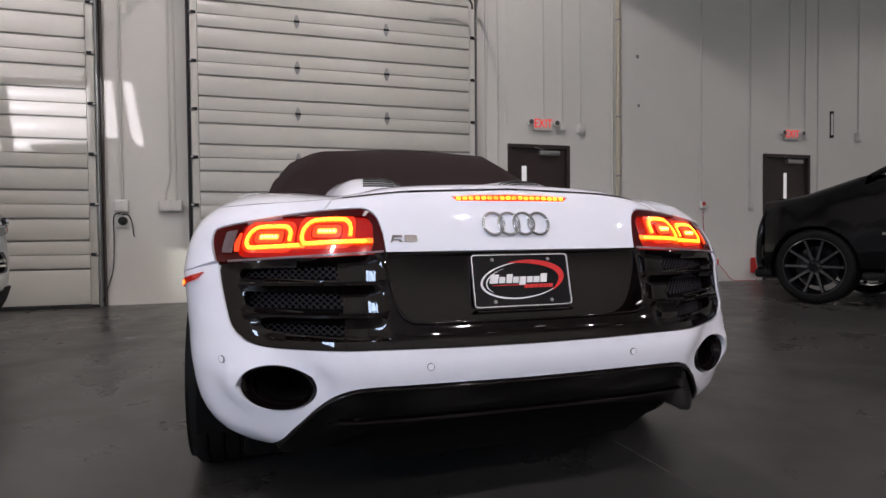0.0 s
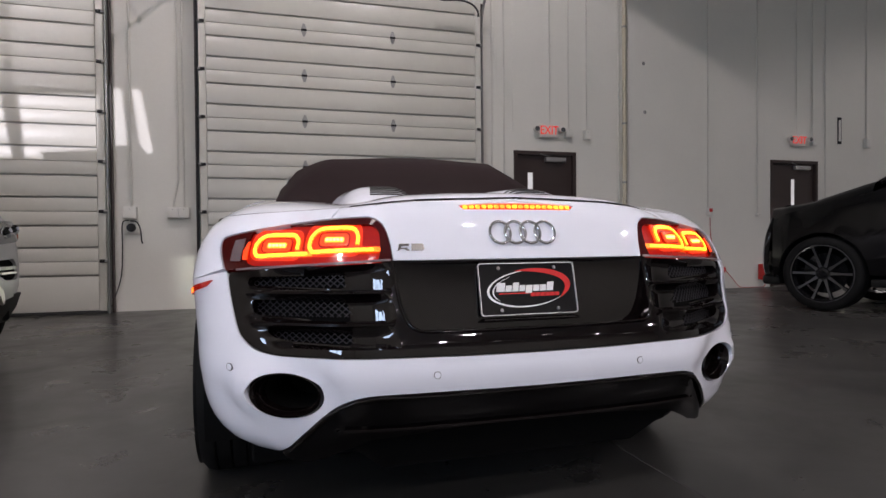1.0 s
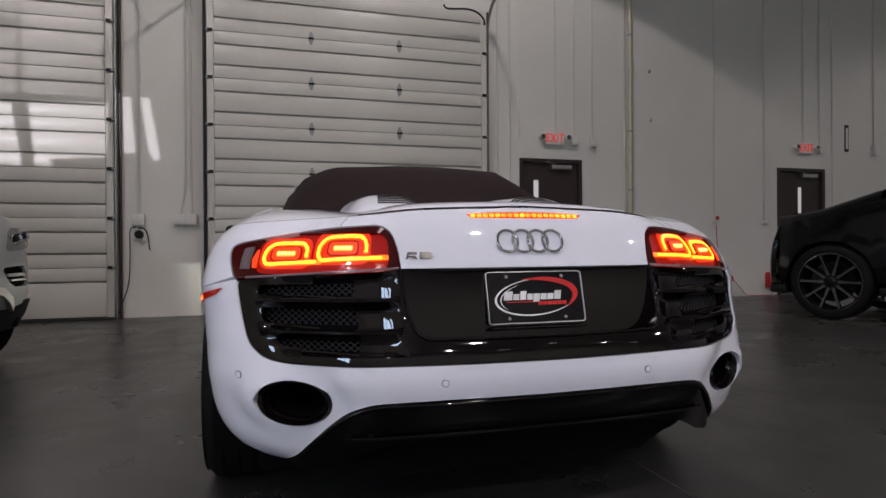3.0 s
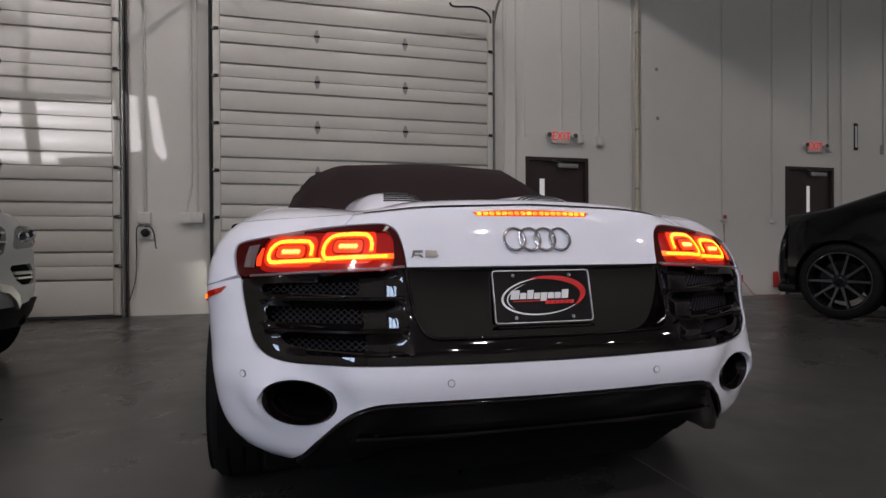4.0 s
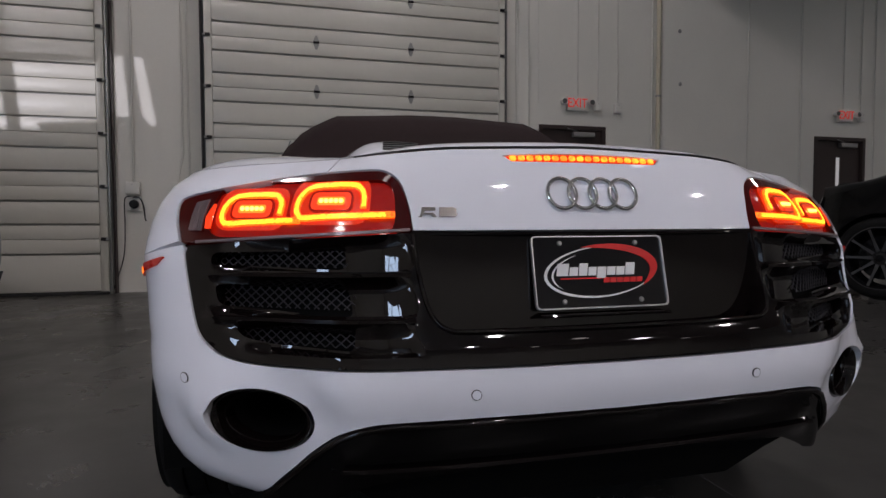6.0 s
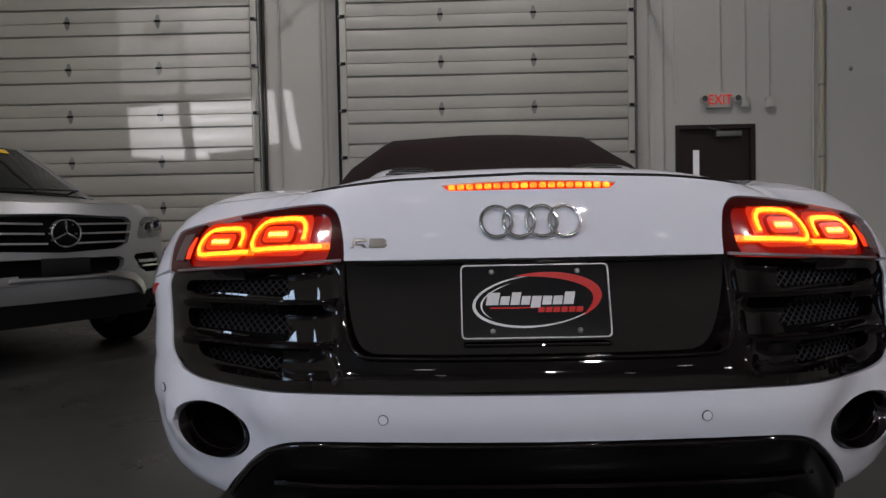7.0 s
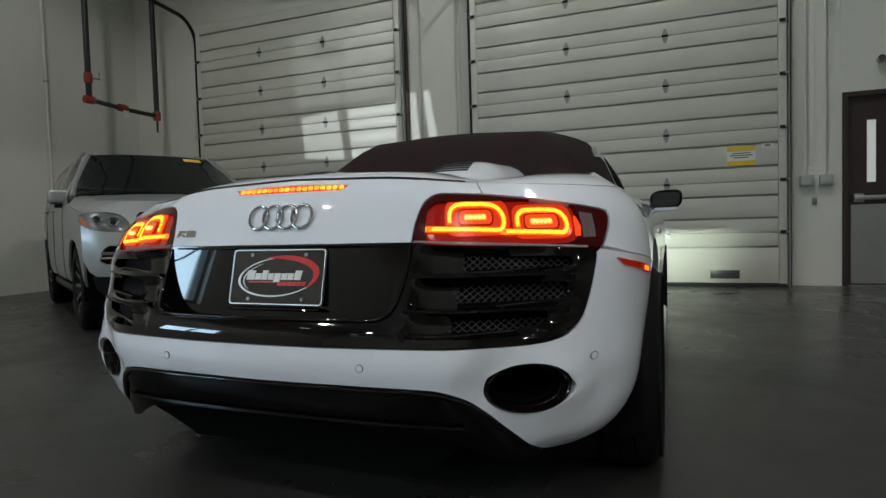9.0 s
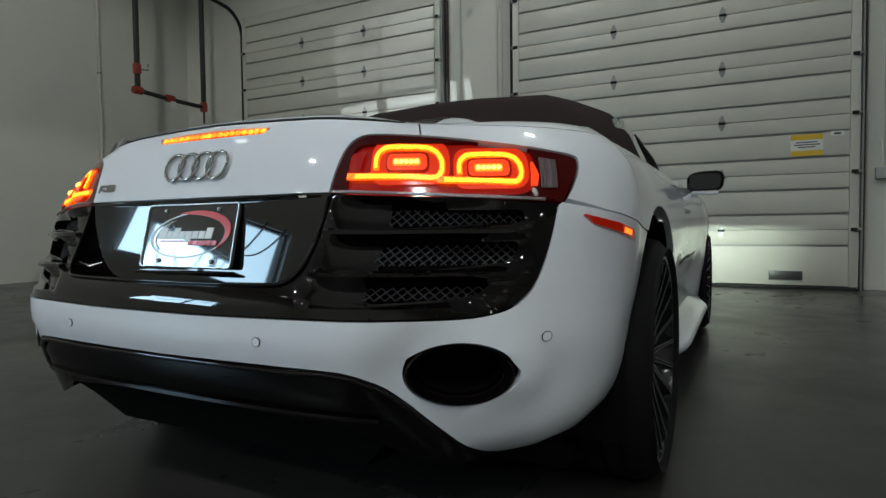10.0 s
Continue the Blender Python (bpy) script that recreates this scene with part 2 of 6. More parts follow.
def add_sweep(bm, path, r, sides=10, flat=None, closed=False):
    """A tube (or a flat bar of half sizes flat) along a path of points."""
    pts = [Vector(p) for p in path]
    rings, n = [], len(pts)
    up = Vector((0, 0, 1))
    for i, p in enumerate(pts):
        if closed:
            d = (pts[(i + 1) % n] - pts[i - 1]).normalized()
        else:
            d = (pts[min(i + 1, n - 1)] - pts[max(i - 1, 0)]).normalized()
        side = d.cross(up)
        if side.length < 0.05:
            side = d.cross(Vector((0, 1, 0)))
        side.normalize()
        top = side.cross(d)
        ring = []
        if flat:
            for a, b in ((1, 1), (-1, 1), (-1, -1), (1, -1)):
                ring.append(bm.verts.new(p + side * a * flat[0] + top * b * flat[1]))
        else:
            for k in range(sides):
                a = 2 * math.pi * k / sides
                ring.append(bm.verts.new(p + side * math.cos(a) * r + top * math.sin(a) * r))
        rings.append(ring)
    for i in range(n if closed else n - 1):
        a, b = rings[i], rings[(i + 1) % n]
        for k in range(len(a)):
            bm.faces.new((a[k], a[(k + 1) % len(a)], b[(k + 1) % len(a)], b[k]))
    if not closed:
        bm.faces.new(rings[0])
        bm.faces.new(rings[-1])
    return bm


def sweep(path, r, **k):
    return add_sweep(bmesh.new(), path, r, **k)


def add_lathe(bm, profile, axis="x", steps=48, center=(0, 0, 0)):
    """Turns a profile of (radius, along) about an axis."""
    rings = []
    c = Vector(center)
    for r, h in profile:
        ring = []
        for k in range(steps):
            a = 2 * math.pi * k / steps
            u, w = r * math.cos(a), r * math.sin(a)
            v = {"x": (h, u, w), "y": (u, h, w), "z": (u, w, h)}[axis]
            ring.append(bm.verts.new(c + Vector(v)))
        rings.append(ring)
    for a, b in zip(rings, rings[1:]):
        for k in range(steps):
            bm.faces.new((a[k], a[(k + 1) % steps], b[(k + 1) % steps], b[k]))
    return rings


def lathe(profile, cap=False, **k):
    bm = bmesh.new()
    rings = add_lathe(bm, profile, **k)
    if cap:
        bm.faces.new(rings[0])
        bm.faces.new(rings[-1])
    else:
        bmesh.ops.remove_doubles(bm, verts=bm.verts[:], dist=1e-6)
    return bm


def grid_mesh(rows):
    """A bmesh sheet through rows of points."""
    bm = bmesh.new()
    vs = [[bm.verts.new(p) for p in row] for row in rows]
    for a, b in zip(vs, vs[1:]):
        for k in range(len(a) - 1):
            bm.faces.new((a[k], a[k + 1], b[k + 1], b[k]))
    return bm


def thicken(bm, depth):
    """Gives a sheet thickness, inwards."""
    bmesh.ops.recalc_face_normals(bm, faces=bm.faces[:])
    bmesh.ops.solidify(bm, geom=bm.faces[:], thickness=depth)
    return bm


def rounded(points, r=0.02, n=5):
    """A closed outline with its corners rounded."""
    pts, out = [Vector(p) for p in points], []
    for i, p in enumerate(pts):
        a, b = pts[i - 1] - p, pts[(i + 1) % len(pts)] - p
        k = min(r, a.length * .45, b.length * .45)
        p0, p1 = p + a.normalized() * k, p + b.normalized() * k
        for j in range(n + 1):
            t = j / n
            out.append((1 - t) ** 2 * p0 + 2 * t * (1 - t) * p + t * t * p1)
    return out


def spline(points, closed=True, n=6):
    """A smooth outline through points."""
    pts = [np.array(p, float) for p in points]
    m, out = len(pts), []
    for i in range(m if closed else m - 1):
        if closed:
            a, b, c, d = (pts[(i + k) % m] for k in (-1, 0, 1, 2))
        else:
            a, b, c, d = pts[max(i - 1, 0)], pts[i], pts[i + 1], pts[min(i + 2, m - 1)]
        for k in range(n):
            t = k / n
            out.append(0.5 * (2 * b + (c - a) * t + (2 * a - 5 * b + 4 * c - d) * t * t + (3 * b - a - 3 * c + d) * t ** 3))
    if not closed:
        out.append(pts[-1])
    return [tuple(p) for p in out]


def inside(ps, poly):
    """Which of the points lie in the polygon."""
    ps = np.asarray(ps, float).reshape(-1, 2)
    hit = np.zeros(len(ps), bool)
    for (x0, y0), (x1, y1) in zip(poly, poly[1:] + poly[:1]):
        if y0 != y1:
            cross = ((y0 > ps[:, 1]) != (y1 > ps[:, 1])) & (ps[:, 0] < (x1 - x0) * (ps[:, 1] - y0) / (y1 - y0) + x0)
            hit ^= cross
    return hit


def within(ps, loops):
    """Inside the first loop and in none of the others."""
    hit = inside(ps, loops[0])
    for h in loops[1:]:
        hit &= ~inside(ps, h)
    return hit


def densify(poly, step):
    out = []
    for a, b in zip(poly, poly[1:] + poly[:1]):
        n = max(1, int(math.hypot(b[0] - a[0], b[1] - a[1]) / step))
        out += [(a[0] + (b[0] - a[0]) * k / n, a[1] + (b[1] - a[1]) * k / n) for k in range(n)]
    return out


def patch(name, surface, outline, mat_, parent, holes=(), step=0.03, lift=0.0, depth=0.012, label="", relief=None, core=(0, 2.2, .5)):
    """A panel cut to an outline from a curved surface(u, v), with a rolled rim of the given depth, and holes. relief(u, v): metres outwards."""
    from mathutils.geometry import delaunay_2d_cdt
    loops = [densify([tuple(p[:2]) for p in loop], step) for loop in (outline, *holes)]
    coords, edges = [], []
    for loop in loops:
        k = len(coords)
        coords += loop
        edges += [(k + i, k + (i + 1) % len(loop)) for i in range(len(loop))]
    us, vs_ = [p[0] for p in loops[0]], [p[1] for p in loops[0]]
    ps = np.array([(u, v) for u in np.arange(min(us) + step * .5, max(us), step) for v in np.arange(min(vs_) + step * .5, max(vs_), step)]).reshape(-1, 2)
    if len(ps):
        ps = ps[within(ps, loops)]
        edge = np.array(coords)
        coords += [tuple(map(float, p)) for p in ps if ((edge - p) ** 2).sum(1).min() > (step * .45) ** 2]
    out, _, faces, orig, _, _ = delaunay_2d_cdt([Vector(p) for p in coords], edges, [], 0, 1e-6)

    def full(u, v):
        p = Vector(surface(u, v))
        e = 0.004
        du, dv = Vector(surface(u + e, v)) - Vector(surface(u - e, v)), Vector(surface(u, v + e)) - Vector(surface(u, v - e))
        n = du.cross(dv)
        return p, n.normalized()

    data = [full(*q) for q in out]
    flip = -1.0 if sum(n.dot(p - Vector(core)) for p, n in data) < 0 else 1.0
    ps = [p + n * flip * (lift + (relief(q[0], q[1]) if relief else 0.0)) for (p, n), q in zip(data, out)]
    bm = bmesh.new()
    verts = [bm.verts.new(p) for p in ps]
    keep = within([(sum(out[i][0] for i in f) / 3, sum(out[i][1] for i in f) / 3) for f in faces], loops)
    for f, good in zip(faces, keep):
        if good:
            try:
                bm.faces.new([verts[i] for i in f])
            except ValueError:
                pass
    for v in [v for v in bm.verts if not v.link_faces]:
        bm.verts.remove(v)
    bm.normal_update()
    if depth:
        where = {v: i for i, v in enumerate(verts) if v.is_valid}
        border = [e for e in bm.edges if len(e.link_faces) == 1]
        low = {}
        for e in border:
            for v in e.verts:
                if v not in low:
                    i = where[v]
                    low[v] = bm.verts.new(v.co - data[i][1] * flip * depth)
        for e in border:
            a, b = e.verts
            if bm.faces.get((a, b, low[b], low[a])) is None:
                bm.faces.new((a, b, low[b], low[a]))
    return finish(bm, mat_, name, parent, label, smooth=50)


def flat_shape(outline, y0, y1, to=None):
    """A slab with a flat outline in x and z, between two depths y."""
    bm = bmesh.new()
    a = [bm.verts.new((p[0], y0, p[1])) for p in outline]
    b = [bm.verts.new((p[0], y1, p[1])) for p in outline]
    bm.faces.new(a)
    bm.faces.new(b[::-1])
    for i in range(len(a)):
        j = (i + 1) % len(a)
        bm.faces.new((a[i], b[i], b[j], a[j]))
    if to:
        for v in bm.verts:
            v.co = to @ v.co
    return bm


def ring_shape(outer, inner, y0, y1):
    """A flat ring in x and z with thickness in y; both outlines have the same number of points."""
    bm = bmesh.new()
    n = len(outer)
    vs = [[bm.verts.new((p[0], y, p[1])) for p in o] for o, y in ((outer, y0), (inner, y0), (inner, y1), (outer, y1))]
    for k in range(4):
        a, b = vs[k], vs[(k + 1) % 4]
        for i in range(n):
            j = (i + 1) % n
            bm.faces.new((a[i], a[j], b[j], b[i]))
    return bm


def ellipse(cx, cz, rx, rz, n=40, a0=0.0, a1=2 * math.pi):
    return [(cx + rx * math.cos(a0 + (a1 - a0) * k / n), cz + rz * math.sin(a0 + (a1 - a0) * k / n)) for k in range(n)]

# ---- the hall ----


def pierced(bm, along, a0, a1, z1, q0, q1, holes):
    """A wall of thickness q0..q1 from a0 to a1 along x or y, pierced by holes (a, b, low, high)."""
    cuts = sorted({a0, a1, *[h[0] for h in holes], *[h[1] for h in holes]})
    for a, b in zip(cuts, cuts[1:]):
        spans, z = [], 0.0
        for h in sorted((h for h in holes if h[0] <= a and h[1] >= b), key=lambda h: h[2]):
            spans.append((z, h[2]))
            z = h[3]
        spans.append((z, z1))
        for lo, hi in spans:
            if hi - lo > 1e-3:
                add_box(bm, *((a, b, q0, q1) if along == "x" else (q0, q1, a, b)), lo, hi)
    bmesh.ops.remove_doubles(bm, verts=bm.verts[:], dist=1e-5)
    return bm


GD = [(-5.62, -1.84), (-0.79, 3.03)]            # roll-up doors, along x
GD_TOP, SECTION = 4.30, 0.604
MD = [(3.59, 4.63), (8.40, 9.44)]               # doors for people, with frames
MD_TOP = 2.20
north_holes = [(a + 0.06, b - 0.06, 0.0, GD_TOP - 0.08) for a, b in GD] + [(a, b, 0.0, MD_TOP) for a, b in MD]
tagged(part("wall_north", pierced(bmesh.new(), "x", X0 - .3, X1 + .3, HIGH, Y1, Y1 + .25, north_holes), M_WALL, None, "off-white painted concrete wall", smooth=0), category="wall", kind="structure")
tagged(part("wall_west", pierced(bmesh.new(), "y", Y0, Y1, HIGH, X0 - .25, X0, [(WIN_Y0, WIN_Y1, WIN_Z0, WIN_Z1)]), M_WALL, None, "off-white painted concrete wall", smooth=0), category="wall", kind="structure")
tagged(part("wall_east", box(X1, X1 + .25, Y0, Y1, 0, HIGH), M_WALL, None, "off-white painted concrete wall", smooth=0), category="wall", kind="structure")
# unseen opening; its gaps are cut to throw the sun patches on the north doors
SUNWIN = [(-6.75, -4.2, 5.95, 8.2)]
SUN_GAPS = [[(-6.54, 6.79), (-5.90, 6.85), (-5.79, 6.10), (-6.50, 6.17)], [(-5.72, 6.87), (-4.88, 6.90), (-4.90, 6.24), (-5.52, 6.19), (-5.46, 6.11), (-5.66, 6.11)],
            [(-4.79, 7.06), (-4.69, 7.06), (-4.63, 6.36), (-4.77, 6.35)], [(-4.57, 7.06), (-4.47, 7.06), (-4.34, 6.28), (-4.41, 6.26), (-4.49, 6.39)]]
# narrow slits that let through a fainter sun patch above the others
SUN_GAPS += [[(a, z), (b, z), (b, z + .012), (a, z + .012)] for z in np.arange(6.98, 8.12, .05).tolist() for a, b in ((-6.62, -5.86), (-5.78, -4.95))]
tagged(part("wall_south", pierced(bmesh.new(), "x", X0 - .3, X1 + .3, HIGH, Y0 - .25, Y0, SUNWIN), M_WALL, None, "off-white painted concrete wall", smooth=0), category="wall", kind="structure")
tagged(part("floor", box(X0 - .3, X1 + .3, Y0 - .3, Y1 + .3, -.2, 0), M_FLOOR, None, "polished dark grey concrete floor with worn sheen", smooth=0), category="floor", kind="structure")
tagged(part("ceiling", box(X0 - .3, X1 + .3, Y0 - .3, Y1 + .3, HIGH, HIGH + .2), M_CEIL, None, "white metal roof deck", smooth=0), category="ceiling", kind="structure")
tagged(part("ground", box(-120, 120, -120, 120, -.5, -.21), M_FLOOR, None, "flat concrete yard outside the hall", smooth=0), category="ground", kind="structure")


def roll_up_door(index, a, b):
    door = thing(f"garage_door_{index}", pose(0, Y1, 0), "white ribbed sectional steel roll-up door, closed", "garage door", "roll-up doors", "structure")
    f0, f1 = -.165, -.125       # the skin's front and back, before the wall
    part("backing", box(a + .02, b - .02, f1 + .004, f1 + .03, .03, GD_TOP - .02), M_GREYBOX, door, "grey steel core", smooth=0)
    lines = [0.04]
    for k in range(1, 8):
        s = .035 + SECTION * k
        lines += [s - .17, s, s + .17]
    lines = [v for v in lines if v < GD_TOP - .05] + [GD_TOP - .02]
    strips = {}
    for lo, hi in zip(lines, lines[1:]):
        g0 = .003 if abs((lo - .035) / SECTION - round((lo - .035) / SECTION)) < .02 else .012
        g1 = .003 if abs((hi - .035) / SECTION - round((hi - .035) / SECTION)) < .02 else .012
        key = round(hi - lo, 3), g0, g1
        if key not in strips:
            bm = box(a + .1, b - .1, f0, f1, g0, hi - lo - g1, bevel=.006, segs=2)
            strips[key] = bm_mesh(bm, "panel", M_PANEL)
        ob = place(strips[key], None, "panel", door, smooth=35)
        ob.location = (0, 0, lo)
    for s0, s1 in ((a + .012, a + .097), (b - .097, b - .012)):
        part("end_stile", box(s0, s1, f0 + .004, f1, .03, GD_TOP - .02, bevel=.004), M_PANEL, door, "white steel end stile")
    xs = (a + (b - a) * .345, a + (b - a) * .658)
    for k in range(1, 8):
        z = .035 + SECTION * k
        if z > GD_TOP - .1:
            continue
        for x in xs:
            hinge = part("hinge", flat_shape([(-.012, -.085), (.012, -.085), (.034, -.02), (.034, .02), (.012, .085), (-.012, .085), (-.034, .02), (-.034, -.02)], f0 - .006, f0 - .001), M_TRACK, door, smooth=0)
            hinge.location = (x, 0, z)
            knuckle = part("knuckle", lathe([(.013, -.036), (.013, .036)], cap=True, axis="x", steps=10), M_SATIN, hinge)
            knuckle.location = (0, f0 - .016, 0)
        for x, d in ((a + .055, -1), (b - .055, 1)):
            br = part("roller_bracket", box(x - .03, x + .03, f0 - .022, f0 + .002, z - .016, z + .022, bevel=.006), M_SATIN, door)
            part("roller", lathe([(.022, -.03), (.022, .03)], cap=True, axis="x", steps=12, center=(x + d * .03, f0 + .0, z)), M_TRACK, br)
    part("bottom_seal", box(a + .02, b - .02, f0 - .012, f1 + .01, .002, .036, bevel=.006), M_SEAL, door, "black rubber bottom seal")
    # tracks: up the sides, then curving back under the ceiling
    for x, d in ((a - .012, -1), (b + .012, 1)):
        arc = [(x, f0 + .03, 0.0), (x, f0 + .03, GD_TOP - .35)]
        for k in range(1, 9):
            t = k / 8 * math.pi / 2
            arc.append((x, f0 + .03 - .42 * (1 - math.cos(t)), GD_TOP - .35 + .42 * math.sin(t)))
        arc.append((x, f0 - 1.0, GD_TOP + .13))
        bm = bmesh.new()
        add_sweep(bm, arc, 0, flat=(.009, .030))
        part("track", bm, M_SATIN if d < 0 else M_TRACK, door, "dark steel roller track", smooth=30)
        part("jamb_angle", box(min(x + d * .012, x + d * .034), max(x + d * .012, x + d * .034), f0 + .08, -.002, 0, GD_TOP), M_BROWN, door, "dark painted steel jamb angle", smooth=0)
    return door


def bm_mesh(bm, name, mat_):
    bmesh.ops.recalc_face_normals(bm, faces=bm.faces[:])
    me = bpy.data.meshes.new(name)
    bm.to_mesh(me)
    bm.free()
    me.materials.append(mat_)
    return me


garage_doors = [roll_up_door(i + 1, a, b) for i, (a, b) in enumerate(GD)]


def exit_door(index, a, b, pane_x, kick):
    d = thing(f"door_{index}", pose(0, Y1, 0), "dark brown steel exit door with narrow glass strip, closed", "door", "", "structure")
    part("frame", flat_ring(a, b, 0.0, MD_TOP, .055, -.02, .22), M_BROWN, d, "dark brown steel door frame", smooth=0)
    x0, x1, z1 = a + .06, b - .06, MD_TOP - .06
    p0, p1, q0, q1 = pane_x - .045, pane_x + .045, 1.18, 1.88
    bm = bmesh.new()
    for r in ((x0, p0, .01, z1), (p1, x1, .01, z1), (p0, p1, .01, q0), (p0, p1, q1, z1)):
        add_box(bm, r[0], r[1], .03, .075, r[2], r[3])
    part("leaf", bm, M_BROWN, d, smooth=0)
    part("pane", box(p0 + .002, p1 - .002, .045, .055, q0 + .002, q1 - .002), M_DAYPANE, d, "narrow bright wired glass pane", smooth=0)
    bar = part("push_bar", box(x0 + .05, x1 - .05, -.035, -.005, .98, 1.03, bevel=.01), M_KICK, d, "steel push bar")
    for x in (x0 + .1, x1 - .1):
        part("bar_end", box(x - .05, x + .05, -.02, .03, .955, 1.055, bevel=.01), M_SATINCHROME, bar)
    if kick:
        part("kick_plate", box(x0 + .03, x1 - .03, .022, .029, .03, .93), M_KICK, d, "brushed steel kick plate", smooth=0)
    part("closer", box(x1 - .46, x1 - .12, -.04, .03, z1 - .10, z1 - .03, bevel=.008), M_KICK, d, "grey door closer")
    part("closer_arm", sweep([(x1 - .4, -.03, z1 - .02), (x0 + .36, -.05, z1 + .012)], .008), M_TRACK, d)
    part("threshold", box(x0, x1, .0, .2, .0005, .012), M_TRACK, d, smooth=0)
    return d


def flat_ring(a, b, z0, z1, w, y0, y1):
    bm = bmesh.new()
    for x0, x1, lo, hi in ((a, a + w, z0, z1), (b - w, b, z0, z1), (a + w, b - w, z1 - w, z1)):
        add_box(bm, x0, x1, y0, y1, lo, hi)
    return bm


exit_door(1, *MD[0], 3.59 + .29, True)
exit_door(2, *MD[1], 8.40 + .53, False)
# what lies outside behind the doors
tagged(part("trim_back", box(3.4, 9.7, Y1 + .6, Y1 + .65, 0, 3), M_WALL, None, "plain outer wall behind the exit doors", smooth=0), category="wall", kind="structure")


def exit_sign(x, z, box_x):
    s = thing("exit_sign", pose(x, Y1, z), "lit red exit sign with two emergency lamp heads", "exit sign", "exit signs")
    part("case", box(-.155, .155, -.055, 0, -.10, .10, bevel=.012), M_WHITEBOX, s, "white plastic case")
    cu = bpy.data.curves.new("letters", "FONT")
    cu.body, cu.size, cu.extrude, cu.align_x, cu.align_y = "EXIT", .175, .003, "CENTER", "CENTER"
    tmp = bpy.data.objects.new("letters", cu)
    me = bpy.data.meshes.new_from_object(tmp)
    me.materials.append(M_EXITRED)
    for v in me.vertices:
        x_, y_, z_ = v.co
        v.co = (x_ * .86, -.0585 - z_, y_ * 1.05)
    place(me, None, "letters", s, "glowing red letters", smooth=0)
    bpy.data.objects.remove(tmp)
    for d in (-1, 1):
        head = part("lamp_head", lathe([(.0, -.10), (.042, -.10), (.048, -.085), (.04, -.03), (.02, -.01), (.0, -.01)], axis="y", steps=18, center=(d * .215, 0, .015)), M_WHITEBOX, s, "white emergency lamp head")
        part("lens", lathe([(.0, -.104), (.036, -.103), (.038, -.1)], axis="y", steps=18, center=(d * .215, 0, .015)), M_LENS, head)
    return s


exit_sign(4.157, 2.51, 0)
exit_sign(8.985, 2.55, 0)


def wall_box(name, x, z, w, h, d, mat_, label, cat="electrical box", group="", front=None):
    t = thing(name, pose(x, Y1, z), label, cat, group)
    part("case", box(-w / 2, w / 2, -d, 0, -h / 2, h / 2, bevel=.008), mat_, t)
    part("cover", box(-w / 2 + .012, w / 2 - .012, -d - .004, -d + .001, -h / 2 + .012 + (h * .3 if front else 0), h / 2 - .012, bevel=.002), front or mat_, t)
    part("screw", lathe([(.0, -d - .006), (.005, -d - .006), (.006, -d - .003)], axis="y", steps=8, center=(0, 0, h / 2 - .03)), M_TRACK, t)
    return t


wall_box("junction_box", -1.608, 1.235, .15, .15, .08, M_WHITEBOX, "white wall junction box under a conduit", group="junction boxes")
wall_box("junction_box", -1.118, 1.24, .14, .14, .07, M_WHITEBOX, "white wall junction box under a conduit", group="junction boxes")
wall_box("junction_box", -.985, 1.24, .13, .14, .07, M_WHITEBOX, "white wall junction box beside its twin", group="junction boxes")
wall_box("junction_box", 3.235, 1.225, .13, .12, .08, M_GREYBOX, "grey wall junction box under a conduit", group="junction boxes")
wall_box("junction_box", 3.43, 1.225, .13, .12, .08, M_GREYBOX, "grey wall junction box under a conduit", group="junction boxes")
wall_box("light_switch", 3.315, .99, .05, .08, .03, M_TRACK, "small grey wall switch", "switch")
wall_box("junction_box", 4.484, 2.485, .10, .13, .07, M_WHITEBOX, "small white box beside the exit sign", group="junction boxes")
wall_box("sensor_box", 4.81, 2.47, .10, .14, .07, M_WHITEBOX, "small white sensor box on a conduit", "sensor")
wall_box("junction_box", 9.31, 2.53, .10, .13, .07, M_WHITEBOX, "small white box beside the exit sign", group="junction boxes")
wall_box("sensor_box", 10.57, 2.56, .11, .17, .08, M_WHITEBOX, "small white sensor box on a conduit", "sensor")
wall_box("fire_alarm_pull", 7.11, 1.30, .09, .12, .06, M_WHITEBOX, "small white alarm box with a red front", "alarm box", front=M_RED)
wall_box("hose_box", 8.21, .31, .13, .18, .12, M_RED, "red box low on the wall", "box")
wall_box("outlet_box", 8.12, 1.25, .08, .06, .05, M_WHITEBOX, "small white outlet box", "outlet")

twin = thing("power_receptacle", pose(-1.6, Y1, 1.05), "round industrial socket with a hanging black cord", "socket")
part("plate", box(-.08, .08, -.03, 0, -.08, .08, bevel=.006), M_WHITEBOX, twin)
part("socket", lathe([(.0, -.075), (.03, -.075), (.05, -.07), (.055, -.03), (.055, -.02)], axis="y", steps=20), M_SATIN, twin, "black round socket")
part("cord", sweep(spline([(-.0, -.08, .08), (.07, -.09, .07), (.11, -.08, -.02), (.12, -.06, -.16), (.13, -.05, -.20)], False, 5), .008, sides=8), M_SEAL, twin, "black cord")
part("drop_cord", sweep(spline([(-.02, -.08, .09), (-.09, -.08, .05), (-.10, -.05, -.25), (-.12, -.04, -.6), (-.20, -.03, -.88), (-.25, -.03, -1.02)], False, 6), .007, sides=8), M_SEAL, twin, "black cord hanging to the floor")


